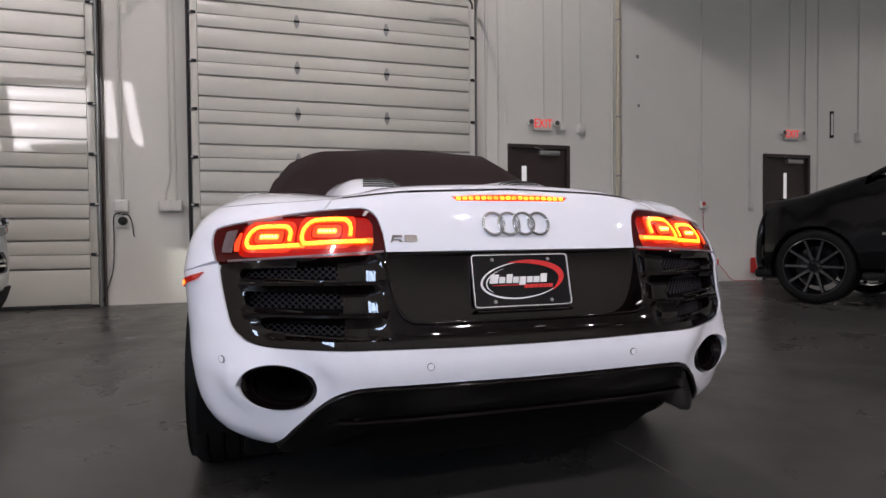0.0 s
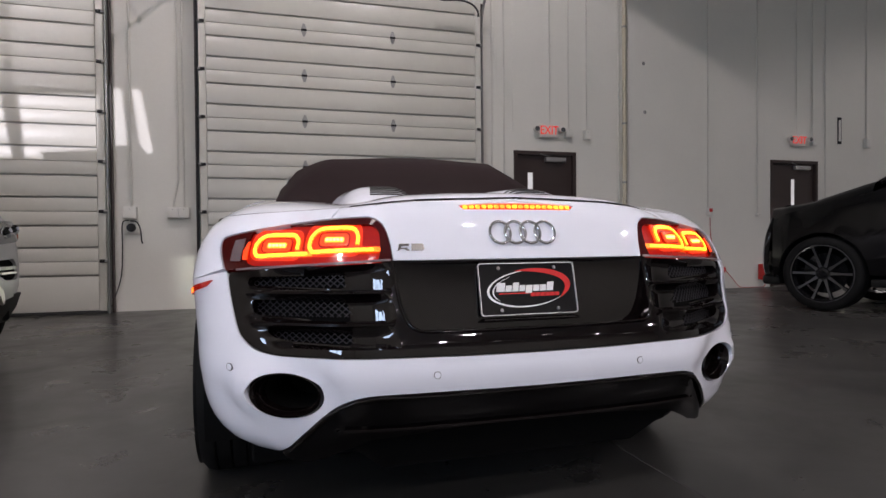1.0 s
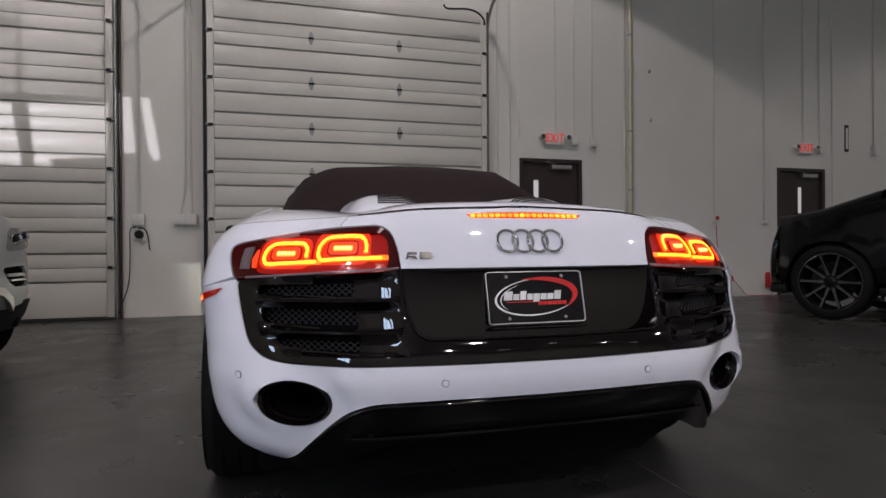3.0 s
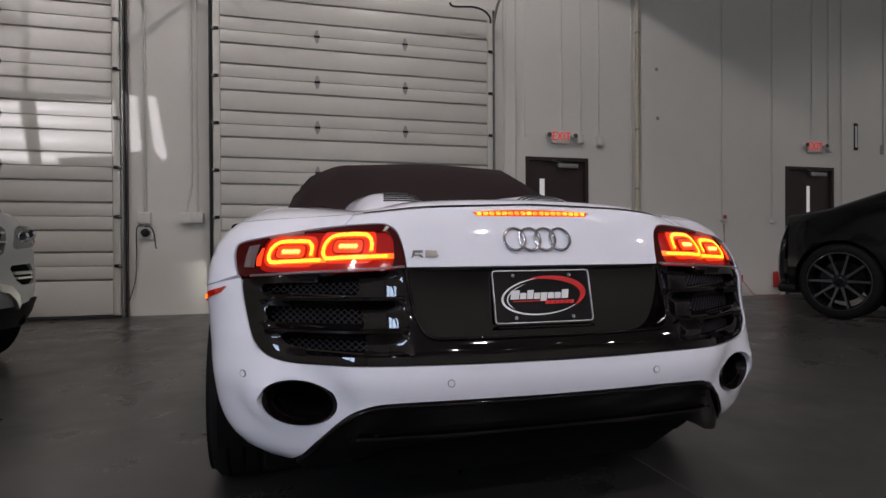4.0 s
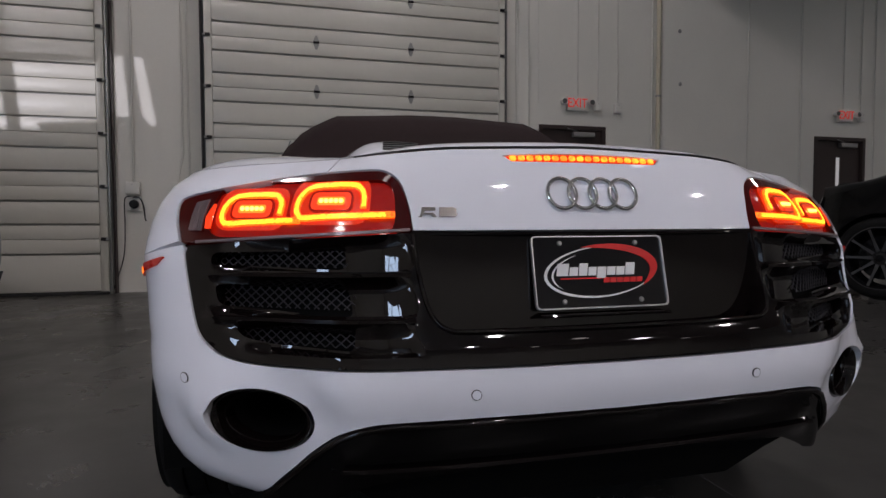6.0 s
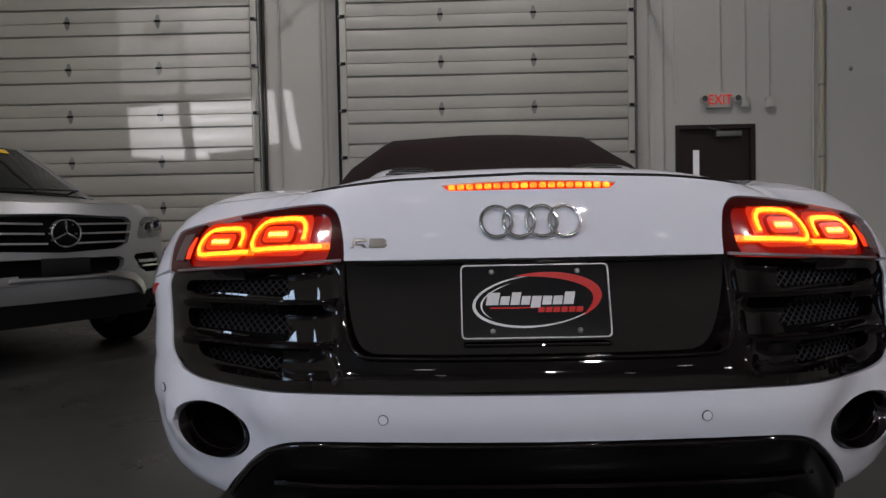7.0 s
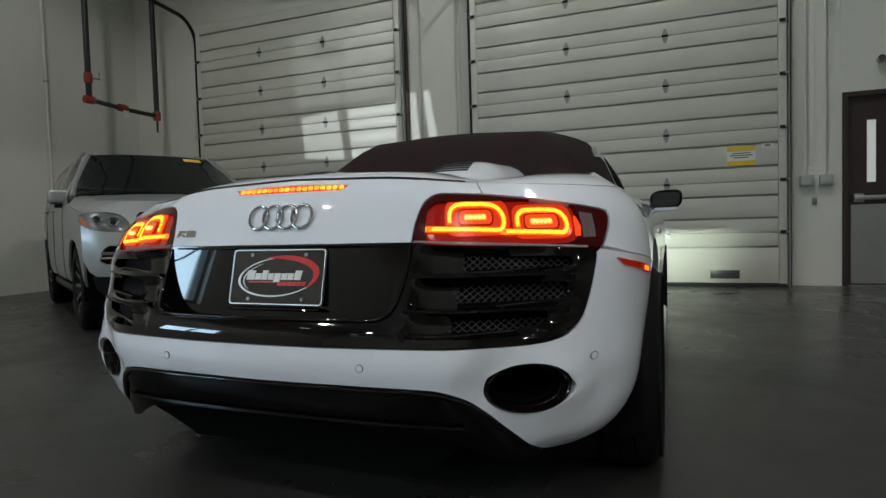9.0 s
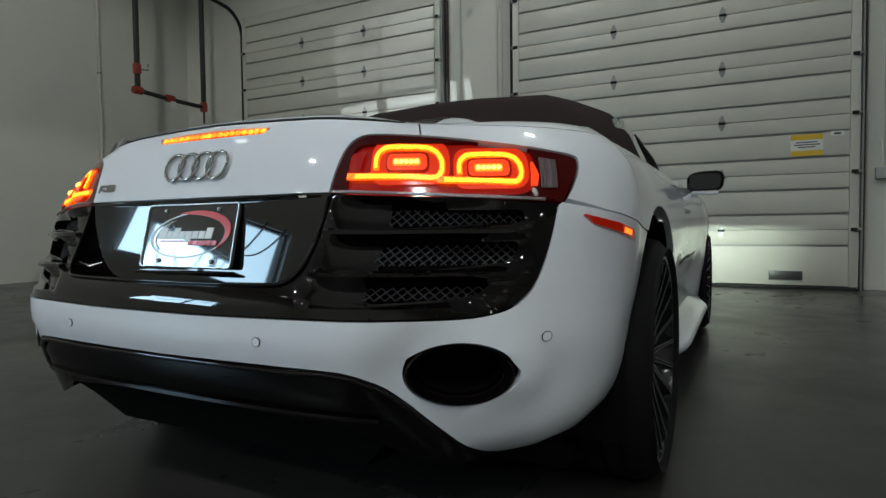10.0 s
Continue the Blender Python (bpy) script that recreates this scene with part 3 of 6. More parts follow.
def pipe(name, pts, r, mat_, label, cat="conduit", group="", sides=10, straps=()):
    t = thing(name, pose(0, 0, 0), label, cat, group)
    part("tube", sweep(pts, r, sides=sides), mat_, t)
    for p, axis in straps:
        part("strap", lathe([(r + .001, -.015), (r + .007, -.013), (r + .007, .013), (r + .001, .015)], axis=axis, steps=12, center=p), M_TRACK, t)
    return t


YW = Y1 - .022
for x, z0, r in ((-1.60, 1.31, .012), (-.985, 1.31, .012), (3.235, 1.285, .012), (3.43, 1.285, .012), (4.18, 2.61, .009), (4.5, 2.55, .009), (4.812, 2.54, .009),
                 (7.08, 1.36, .010), (8.10, 1.27, .012), (8.95, 2.65, .010), (9.31, 2.6, .010), (9.60, .0, .010), (10.57, 2.64, .012)):
    pipe("conduit", [(x, YW, z0), (x, YW, HIGH)], r, M_CONDUIT, "thin painted conduit running up the wall", group="conduits")
pipe("conduit", spline([(-1.11, YW, 1.31), (-1.10, YW, 1.42), (-1.06, YW, 1.62), (-1.05, YW, 1.9), (-1.05, YW, 4.0), (-1.05, YW, HIGH)], False, 5), .012, M_CONDUIT, "thin painted conduit with an offset bend", group="conduits")
pipe("standpipe", [(5.47, Y1 - .05, 0.0), (5.47, Y1 - .05, HIGH)], .032, M_TANPIPE, "ivory painted vertical pipe on the wall", "pipe", straps=[((5.47, Y1 - .05, z), "z") for z in (1.75, 2.68, 4.2)], sides=16)
pipe("standpipe", [(5.38, Y1 - .03, 0.0), (5.38, Y1 - .03, HIGH)], .014, M_CONDUIT, "thin pipe beside the ivory pipe", "pipe")
th = thing("thermometer", pose(9.95, Y1, 2.77), "narrow dark framed wall thermometer", "thermometer")
part("back", box(-.045, .045, -.012, 0, -.24, .24, bevel=.004), M_SATIN, th)
part("scale", box(-.025, .025, -.016, -.011, -.19, .19), M_WHITEBOX, th, "pale scale", smooth=0)
# wall pilasters beside the doors: flat cover strips
for x in (3.30, 3.60):
    tagged(part("trim", box(x - .025, x + .025, Y1 - .012, Y1 + .001, MD_TOP + .3 if x > 3.5 else 1.4, HIGH, bevel=.003), M_WALL, None, "painted vertical cover strip", smooth=0), category="trim", kind="structure")

# sprinkler drops before the west end
sp = thing("sprinkler_pipe_loop", pose(0, 0, 0), "black iron sprinkler pipe loop with red fittings, hanging", "pipe")
PA, PB = (-6.23, 6.66, 2.84), (-6.23, 7.88, 2.79)
part("drop", sweep([(PA[0], PA[1], HIGH), PA], .042, sides=16), M_BLACKPIPE, sp)
part("drop", sweep([(PB[0], PB[1], HIGH), PB], .042, sides=16), M_BLACKPIPE, sp)
part("cross_pipe", sweep([PA, (PA[0], 7.3, 2.80), PB], .034, sides=16), M_BLACKPIPE, sp)
for c in (PA, PB, (PA[0], PA[1], 3.16), (PA[0], 7.22, 2.815)):
    part("fitting", lathe([(.0, -.075), (.052, -.075), (.06, -.06), (.06, .06), (.052, .075), (.0, .075)], axis="z" if c[2] > 3 or c == PB else "y", steps=16, center=c), M_REDFIT, sp, "red cast fitting")
part("valve", sweep([(PA[0], PA[1], 3.16), (PA[0] + .02, PA[1] + .17, 3.17), (PA[0] + .02, PA[1] + .17, 3.26)], .014), M_TRACK, sp)
part("drain", sweep([(PB[0], PB[1], 2.74), (PB[0], PB[1], 2.52)], .016), M_BLACKPIPE, sp)
part("tag", box(PA[0] + .035, PA[0] + .04, 7.2, 7.3, 2.66, 2.78), M_PAPER, sp, "paper tag", smooth=0)
pipe("wall_riser", [(X0 + .05, 6.63, .0), (X0 + .05, 6.63, HIGH)], .028, M_CONDUIT, "painted riser pipe on the west wall", "pipe", straps=[((X0 + .05, 6.63, z), "z") for z in (1.3, 3.2)])

# notices on the second roll-up door
nt = thing("warning_label", pose(2.545, Y1 - .1715, 1.545), "yellow and white warning label on the roll-up door", "label")
part("sheet", box(-.15, .15, -.001, 0, -.115, .115), M_PAPER, nt, "white printed sheet", smooth=0)
for z in (-.085, .085):
    part("band", box(-.148, .148, -.003, -.001, z - .028, z + .028), M_YELLOW, nt, "yellow band", smooth=0)
for z, w in ((.03, .10), (.005, .12), (-.02, .08)):
    part("line", box(-w, w, -.0025, -.001, z - .006, z + .006), M_INK, nt, "printed line", smooth=0)
nt = thing("small_label", pose(2.82, Y1 - .1715, 1.65), "small white sticker on the roll-up door", "label")
part("sheet", box(-.06, .06, -.001, 0, -.025, .025), M_PAPER, nt, smooth=0)
part("line", box(-.03, .03, -.002, -.001, -.01, .01), M_INK, nt, smooth=0)
nt = thing("door_plate", pose(2.36, Y1 - .1725, .145), "grey metal plate low on the roll-up door", "plate")
part("sheet", box(-.16, .16, -.004, 0, -.05, .05, bevel=.002), M_RIMDULL, nt)

# high-bay lamps
for bx, by in [b[:2] for b in BAYS] + SMALL_BAYS:
    hb = thing("high_bay_lamp", pose(bx, by, HIGH), "round white high-bay lamp hanging from the ceiling", "ceiling lamp", "high-bay lamps")
    part("rod", sweep([(0, 0, 0), (0, 0, -.72)], .012), M_TRACK, hb)
    part("housing", lathe([(.05, -.70), (.12, -.74), (.25, -.96), (.255, -.985), (.24, -.985), (.10, -.78), (.0, -.76)], axis="z", steps=20), M_WHITEBOX, hb, "white bell-shaped housing")
    part("glass", lathe([(.0, -.99), (.235, -.985)], axis="z", steps=20), M_BAYGLOW, hb, "glowing lamp glass")

# the wide west window: frame and bars
win = thing("window_1", pose(X0, 0, 0), "wide daylit window with dark frame bars", "window", "", "structure")
for y in np.linspace(WIN_Y0 + .03, WIN_Y1 - .03, 3):
    part("mullion", box(-.16, -.06, y - .03, y + .03, WIN_Z0, WIN_Z1), M_BROWN, win, smooth=0)
for z in (WIN_Z0 + .03, WIN_Z1 - .03):
    part("rail", box(-.155, -.065, WIN_Y0, WIN_Y1, z - .03, z + .03), M_BROWN, win, smooth=0)
# unseen dark lines added before the window, only to mark its reflections
for k, (ya, yb, sag) in enumerate(((-6.35, -5.35, .5), (-5.95, -4.7, .9), (-5.2, -3.95, .55), (-4.6, -3.6, .95))):
    line = [(X0 + .03 + .012 * k, ya + (yb - ya) * t, WIN_Z1 + .08 - sag * 4 * t * (1 - t) - .55 * t) for t in np.linspace(0, 1, 14)]
    tagged(part("hanging_cable", sweep(line, .016, sides=6), M_SEAL, None, "dark curved line added before the window, to show in its reflections"), category="cable", group="hanging cables")
# floor joints
for name, m_, L in (("floor_joint", pose(1.431, 0.6, 0, 0, 0, 90), 13.0),):
    j = part("floor_joint", box(-L / 2, L / 2, -.003, .003, .0003, .001), M_CRACK, None, "thin sawn joint in the concrete floor", smooth=0)
    j.matrix_world = m_
    tagged(j, category="floor joint", kind="structure")

# added sheet, out of view: its holes shape the sun patches
high_window = thing("window_2", pose(0, Y0, 0), "unseen high south window, covered by a sheet cut to shape the sun patches", "window", "", "structure")
patch("blind", lambda x, z: (x, -.06, z), [(-6.76, 5.94), (-4.19, 5.94), (-4.19, 8.21), (-6.76, 8.21)], M_PAPER, high_window, holes=SUN_GAPS, step=.2, depth=.004, core=(-5.5, -2.0, 6.6), label="added white sheet with gaps that shape the sunlight")
def smooth_table(ctrl, n=16):
    """Catmull-Rom through 2D points, with the running length along it."""
    c = np.array(ctrl, float)
    c = np.vstack([2 * c[0] - c[1], c, 2 * c[-1] - c[-2]])
    out = []
    for i in range(1, len(c) - 2):
        for k in range(n):
            t = k / n
            out.append(0.5 * (2 * c[i] + (c[i + 1] - c[i - 1]) * t + (2 * c[i - 1] - 5 * c[i] + 4 * c[i + 1] - c[i + 2]) * t * t
                              + (3 * c[i] - c[i - 1] - 3 * c[i + 1] + c[i + 2]) * t ** 3))
    out.append(c[-2])
    out = np.array(out)
    return out, np.r_[0, np.cumsum(np.hypot(*np.diff(out, axis=0).T))]


# plan of the body: from the tail's middle round the corner, along the flank, to the nose's middle
PLAN, PLAN_S = smooth_table([(0, 0), (.2, .002), (.4, .011), (.55, .034), (.70, .107), (.80, .156), (.86, .201), (.906, .247), (.938, .300), (.957, .360),
                             (.969, .465), (.968, .58), (.967, .78), (.970, 1.0), (.965, 1.6), (.955, 2.3), (.955, 3.0), (.960, 3.5), (.945, 3.85),
                             (.89, 4.12), (.76, 4.30), (.5, 4.40), (.25, 4.43), (0, 4.434)])
S_NOSE = PLAN_S[-1]


def curve(x, *pairs):
    xs, ys = zip(*pairs)
    return np.interp(x, xs, ys)


def ease(x, a, b):
    t = np.clip((x - a) / (b - a), 0, 1)
    return t * t * (3 - 2 * t)


TAIL, _ = smooth_table([(.20, .16), (.26, .095), (.32, .060), (.40, .043), (.445, .033), (.466, .027), (.481, .0165), (.51, .015), (.56, .016), (.60, .028), (.65, .062), (.70, .090), (.76, .117), (.80, .130),
                        (.85, .146), (.90, .164), (.95, .188), (.98, .208), (1.0, .235), (1.012, .29), (1.02, .40), (1.03, .6)])
WIDE, _ = smooth_table([(.20, .66), (.26, .80), (.285, .842), (.33, .886), (.38, .917), (.45, .940), (.55, .952), (.68, .952), (.76, .950), (.84, .936), (.90, .908),
                        (.94, .868), (.97, .815), (1.0, .75)])
SILL, _ = smooth_table([(.10, .80), (.15, .86), (.2, .89), (.3, .915), (.45, .935), (.55, .945), (.68, .953), (.76, .950), (.84, .936), (.90, .908), (.94, .868), (.97, .815), (1.0, .75)])


K_LOW = [(.3, .92), (.45, 1.15), (.58, 1.28), (.66, 1.1), (.75, .90), (1, 1.0)]
CROWN = .045


def skin(s, z):
    """Place on the body's outer skin: s runs round the body from the middle of the tail (right side positive), z is the height."""
    sign = np.where(s < 0, -1.0, 1.0)
    s = np.minimum(abs(s), S_NOSE)
    tx, ty = np.interp(s, PLAN_S, PLAN[:, 0]), np.interp(s, PLAN_S, PLAN[:, 1])
    back = 1 - ease(ty, .30, .75)
    flank = ease(ty, .55, .95)
    w = (1 - flank) * np.interp(z, WIDE[:, 0], WIDE[:, 1]) + flank * np.interp(z, SILL[:, 0], SILL[:, 1])
    w = w + (.953 - w) * (1 - ease(tx, .30, .60)) * ease(z, .7, .9)
    x = tx * w / .953
    crown = CROWN * np.minimum(1, (tx / .60) ** 2)
    k = curve(z, *K_LOW)
    y = ty + back * (np.interp(z + crown * ease(z, .6, .9), TAIL[:, 0], TAIL[:, 1]) + (k - 1) * ty)
    front = ease(ty, 3.7, 4.3)
    y = y - front * curve(z, (.1, .08), (.3, .0), (.5, .02), (.65, .16), (.8, .6), (.95, 1.1))
    door = ease(ty, 1.35, 1.75) * (1 - ease(ty, 2.75, 3.15))
    x = x - door * .055 * np.exp(-((z - .42) / .13) ** 2)
    return np.array((sign * x, y, z))

# ---- the white sports car ----
CAR = pose(0.790, 1.60, 0)
car = thing("sports_car", CAR, "white two-seat sports car with dark soft top, tail lamps lit", "car")
AXLE_R, AXLE_F, ARCH_S, ARCH_R = 0.95, 3.63, 1.672, 0.452


def arch(a0, a1, n=16, s=ARCH_S, r=ARCH_R, z=.33):
    return [(s + r * math.cos(radians(a0 + (a1 - a0) * k / n)), z + r * math.sin(radians(a0 + (a1 - a0) * k / n))) for k in range(n + 1)]


def side(points, d):
    """The outline on the right (1) or mirrored on the left (-1)."""
    return [(p[0] * d, *p[1:]) for p in points]


def top_z(s):
    return curve(abs(s), (0, .992), (.3, .983), (.6, .963), (.8, .953), (1.0, .947), (1.4, .946), (2.62, .955), (3.5, .955), (3.9, .90), (4.4, .80), (4.9, .70), (5.4, .62), (9, .60))


S_FRONT = ARCH_S + AXLE_F - AXLE_R
LAMP = spline([(.4065, .810), (.4135, .86), (.433, .906), (.472, .9275), (.53, .9295), (.62, .925), (.71, .915), (.79, .903), (.88, .889), (.938, .877), (.948, .864), (.936, .832), (.910, .784)], False, 4) + [(.82, .788), (.73, .794), (.54, .804)]
LAMP_TOP = spline([(.62, .928), (.71, .918), (.79, .906), (.88, .892), (.94, .880), (.953, .866), (.943, .832), (.917, .785)], False, 4)
BLACK_LOW = spline([(.898, .776), (.882, .70), (.866, .645), (.850, .609), (.825, .584), (.79, .568), (.725, .558), (.60, .557), (.40, .556), (.2, .553), (0, .552)], False, 4)

# tail panel between the lamps
half = [(0, .807), (.2, .807)] + spline([(.404, .807), (.411, .86), (.430, .907), (.470, .930), (.53, .932), (.612, .928)], False, 5) + [(.612, .961)]
tops = [(s, top_z(s) - .004) for s in (.5, .4, .3, .2, .1)]
brake_hole = [(-.176, .9535), (.176, .9535), (.193, .967), (.10, .973), (0, .975), (-.10, .973), (-.193, .967)]
patch("trunk_lid", skin, half + tops + [(0, top_z(0) - .004)] + side((half + tops)[::-1], -1), M_WHITE, car, holes=[brake_hole], step=.03, depth=.02, label="glossy white tail panel")
for d in (-1, 1):
    q = [(.6155, .928)] + LAMP_TOP[1:] + spline([(1.02, .762), (1.2, .740), (1.34, .723), (1.435, .7155)], False, 3) + arch(121.5, -14, 26) + [(2.13, .17), (2.62, .17), (2.62, .955), (2.2, .952), (1.8, .946), (1.4, .944), (1.0, .945), (.8, .952), (.6155, .961)]
    patch("quarter_panel", skin, side(q, d), M_WHITE, car, step=.04, depth=.02, label="white rear wing panel")
    dr = [(2.63, .17), (4.02, .17), (4.02, .955), (3.5, .955), (2.63, .955)]
    patch("door_panel", skin, side(dr, d), M_WHITE, car, step=.06, depth=.02, label="white door")
    fa = arch(194, -14, 30, s=S_FRONT, r=.415)
    fw = [(4.03, .17), (4.03, .952), (4.2, .84), (4.4, .79), (4.9, .69), (5.2, .64), (5.2, .2), (fa[-1][0] + .02, .18)] + fa[::-1] + [(fa[0][0] - .02, .18)]
    patch("front_wing", skin, side(fw, d), M_WHITE, car, step=.05, depth=.02, label="white front wing")
nose = [(s, .63) for s in np.linspace(5.21, S_NOSE, 8)] + [(s, .2) for s in np.linspace(S_NOSE, 5.21, 8)]
for d in (-1, 1):
    patch("front_bumper", skin, side(nose, d), M_WHITE, car, step=.06, depth=.02)


PIPE = Vector(skin(.735, .458))


def tail_pipe_lip(s, z):
    """The bumper flattens round the tail pipes and turns out in a soft lip."""
    r = math.hypot((abs(s) - .732) / .112, (z - .450) / .063)
    w = 1 - float(ease(r, 1.05, 1.7))
    p = skin(abs(s), z) if w else None
    flat = w * (p[1] - (PIPE.y + (p[0] - PIPE.x) * .22)) * .35 if w else 0.0
    tuck = .024 * math.exp(-((z - .50) / .14) ** 2) * float(ease(abs(s), .96, 1.26))
    return flat + .008 * math.exp(-((r - 1.07) / .2) ** 2) - tuck


low = BLACK_LOW[::-1]
bump_half = [(s, z - .004) for s, z in low[1:]] + [(.905, .7775), (1.02, .7592), (1.2, .7372), (1.34, .7202), (1.424, .7122)] + arch(123.5, 163, 8) + spline([
    (1.235, .40), (1.205, .335), (1.15, .288), (1.06, .262), (.96, .256), (.88, .266), (.80, .292), (.73, .330), (.68, .360), (.63, .394), (.57, .430), (.52, .448), (.46, .454), (.30, .455)], False, 3)
holes = [[(d * x, z) for x, z in ellipse(.729, .449, .110, .062, 40)] for d in (-1, 1)]
patch("rear_bumper", skin, [(0, .548)] + bump_half + [(0, .453)] + side(bump_half[::-1], -1), M_WHITE, car, holes=holes, step=.028, depth=.025, label="glossy white rear bumper", relief=tail_pipe_lip)

# black fascia with the plate recess and the side grilles
GRILLES = [[(.545, .742), (.83, .739), (.825, .764), (.72, .771), (.545, .780)],
           [(.535, .660), (.81, .662), (.82, .702), (.54, .706)],
           [(.54, .594), (.70, .594), (.755, .604), (.775, .626), (.53, .630)]]
TROUGH = spline([(-.404, .7985), (-.402, .76), (-.394, .69), (-.382, .648), (-.358, .624), (-.30, .617), (0, .615), (.30, .617), (.358, .624), (.382, .648), (.394, .69), (.402, .76), (.404, .7985)], False, 4)
f_half = [(.408, .803), (.54, .797), (.73, .788), (.892, .778)] + BLACK_LOW[1:-1]
gr_holes = [[tuple(p) for p in rounded(side([(a, b, 0) for a, b in g], d), .016, 3)] for g in GRILLES for d in (-1, 1)]


def swell(s, z):
    """Blades stand proud; between them the panel dips towards the grilles and ramps out to the plate recess."""
    a = abs(s)
    blade = (.010 * math.exp(-((z - .722) / .008) ** 2) + .012 * math.exp(-((z - .640) / .008) ** 2)) * float(ease(a, .40, .44) * (1 - ease(a, .80, .86)))
    end = curve(z, (.557, .60), (.568, .76), (.584, .80), (.645, .845), (.70, .862), (.78, .876))
    top = curve(a, (.41, .799), (.54, .793), (.73, .784), (.9, .774))
    dip = 0.0
    for lo, hi, steep in ((.583, .635, .34), (.650, .715, .40), (.732, top, .27)):
        mask = float(ease(z, lo - .003, lo + .005) * (1 - ease(z, hi - .010, hi + .002)))
        dip = max(dip, mask * (steep * (hi - z) + .021 * float(np.clip((a - .420) / .047, 0, 1))))
    return blade - dip * float(ease(a, .404, .428) * (1 - ease(a, min(.60, end - .1), min(.85, end))))


patch("rear_fascia", skin, f_half + [(0, .552)] + side(f_half[::-1], -1), M_BLACK, car, holes=[TROUGH] + gr_holes, step=.010, depth=.07, lift=-.004, label="gloss black tail fascia", relief=swell)


def trough(s, z):
    p = skin(s, z)
    return (p[0], .150 - (.80 - z) * .176 - .05 * max(0, abs(s) - .15) ** 2, z)


patch("plate_recess", trough, [(-.41, .806), (-.408, .74), (-.402, .68), (-.392, .635), (-.36, .608), (-.3, .603), (.3, .603), (.36, .608), (.392, .635), (.402, .68), (.408, .74), (.41, .806)], M_BLACK, car, step=.03, depth=.01, label="gloss black plate recess")
part("recess_edge", add_sweep(bmesh.new(), [Vector(skin(s, z)) + Vector((0, .001, 0)) for s, z in TROUGH], .0042, sides=8), M_BLACK, car, "gloss black rounded edge of the plate recess", smooth=60)
part("recess_handle", box(-.15, .15, .085, .14, .628, .634, bevel=.003), M_BLACK, car, "gloss black handle lip under the plate")


def behind(back):
    def f(s, z):
        p, e = skin(s, z), 0.01
        return (p[0] * (1 - .02 * back / .05), p[1] + back, z)
    return f


for d in (-1, 1):
    for gi, g in enumerate(GRILLES):
        zs, ss = [p[1] for p in g], [p[0] for p in g]
        z0, z1, s0, s1 = min(zs) - .006, max(zs) + .006, min(ss) - .01, max(ss) + .01
        bm = bmesh.new()
        f = behind(.038)
        pitch = .0205
        k = -8
        while s0 + k * pitch < s1 + .1:
            for lean in (1, -1):
                path = []
                for j in range(9):
                    z = z0 + (z1 - z0) * j / 8
                    s = s0 + k * pitch + lean * (z - (z0 + z1) / 2) * 1.25 + (.5 * pitch if gi == 1 else 0)
                    if s0 <= s <= s1:
                        path.append(f(d * s, z))
                if len(path) > 1:
                    add_sweep(bm, path, .0014, sides=5)
            k += 1
        part("grille_mesh", bm, M_MESH, car, "dark diamond wire mesh", smooth=60)
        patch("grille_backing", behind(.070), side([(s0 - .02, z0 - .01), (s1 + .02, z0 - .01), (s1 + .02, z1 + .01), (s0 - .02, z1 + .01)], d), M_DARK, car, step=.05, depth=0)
    for zc in (.722, .640):
        bm = bmesh.new()
        path = [Vector(skin(d * s, zc - .002 * (s - .4))) + Vector((0, -.003, 0)) for s in np.linspace(.415, .80, 22)]
        add_sweep(bm, path, 0, flat=(.009, .0036))
        part("grille_slat", bm, M_BLACK, car, "gloss black horizontal blade")


# ---- tail lamps ----
def c_ring(cs, cz, hs, hz, n=5):
    return [tuple(p[:2]) for p in rounded([(cs - hs, cz - hz, 0), (cs + hs, cz - hz, 0), (cs + hs, cz + hz, 0), (cs - hs, cz + hz, 0)], min(hs, hz) * .75, n)]


def band(line, w):
    """The outline of a band of half width w along a line."""
    left, right = [], []
    for k, p in enumerate(line):
        a, b = line[max(k - 1, 0)], line[min(k + 1, len(line) - 1)]
        t = Vector((b[0] - a[0], b[1] - a[1])).normalized()
        left.append((p[0] - t.y * w, p[1] + t.x * w))
        right.append((p[0] + t.y * w, p[1] - t.x * w))
    return left + right[::-1]


def lamp_surface(lift):
    def f(s, z):
        p = skin(s, z)
        return (p[0], p[1] + lift, p[2])
    return f


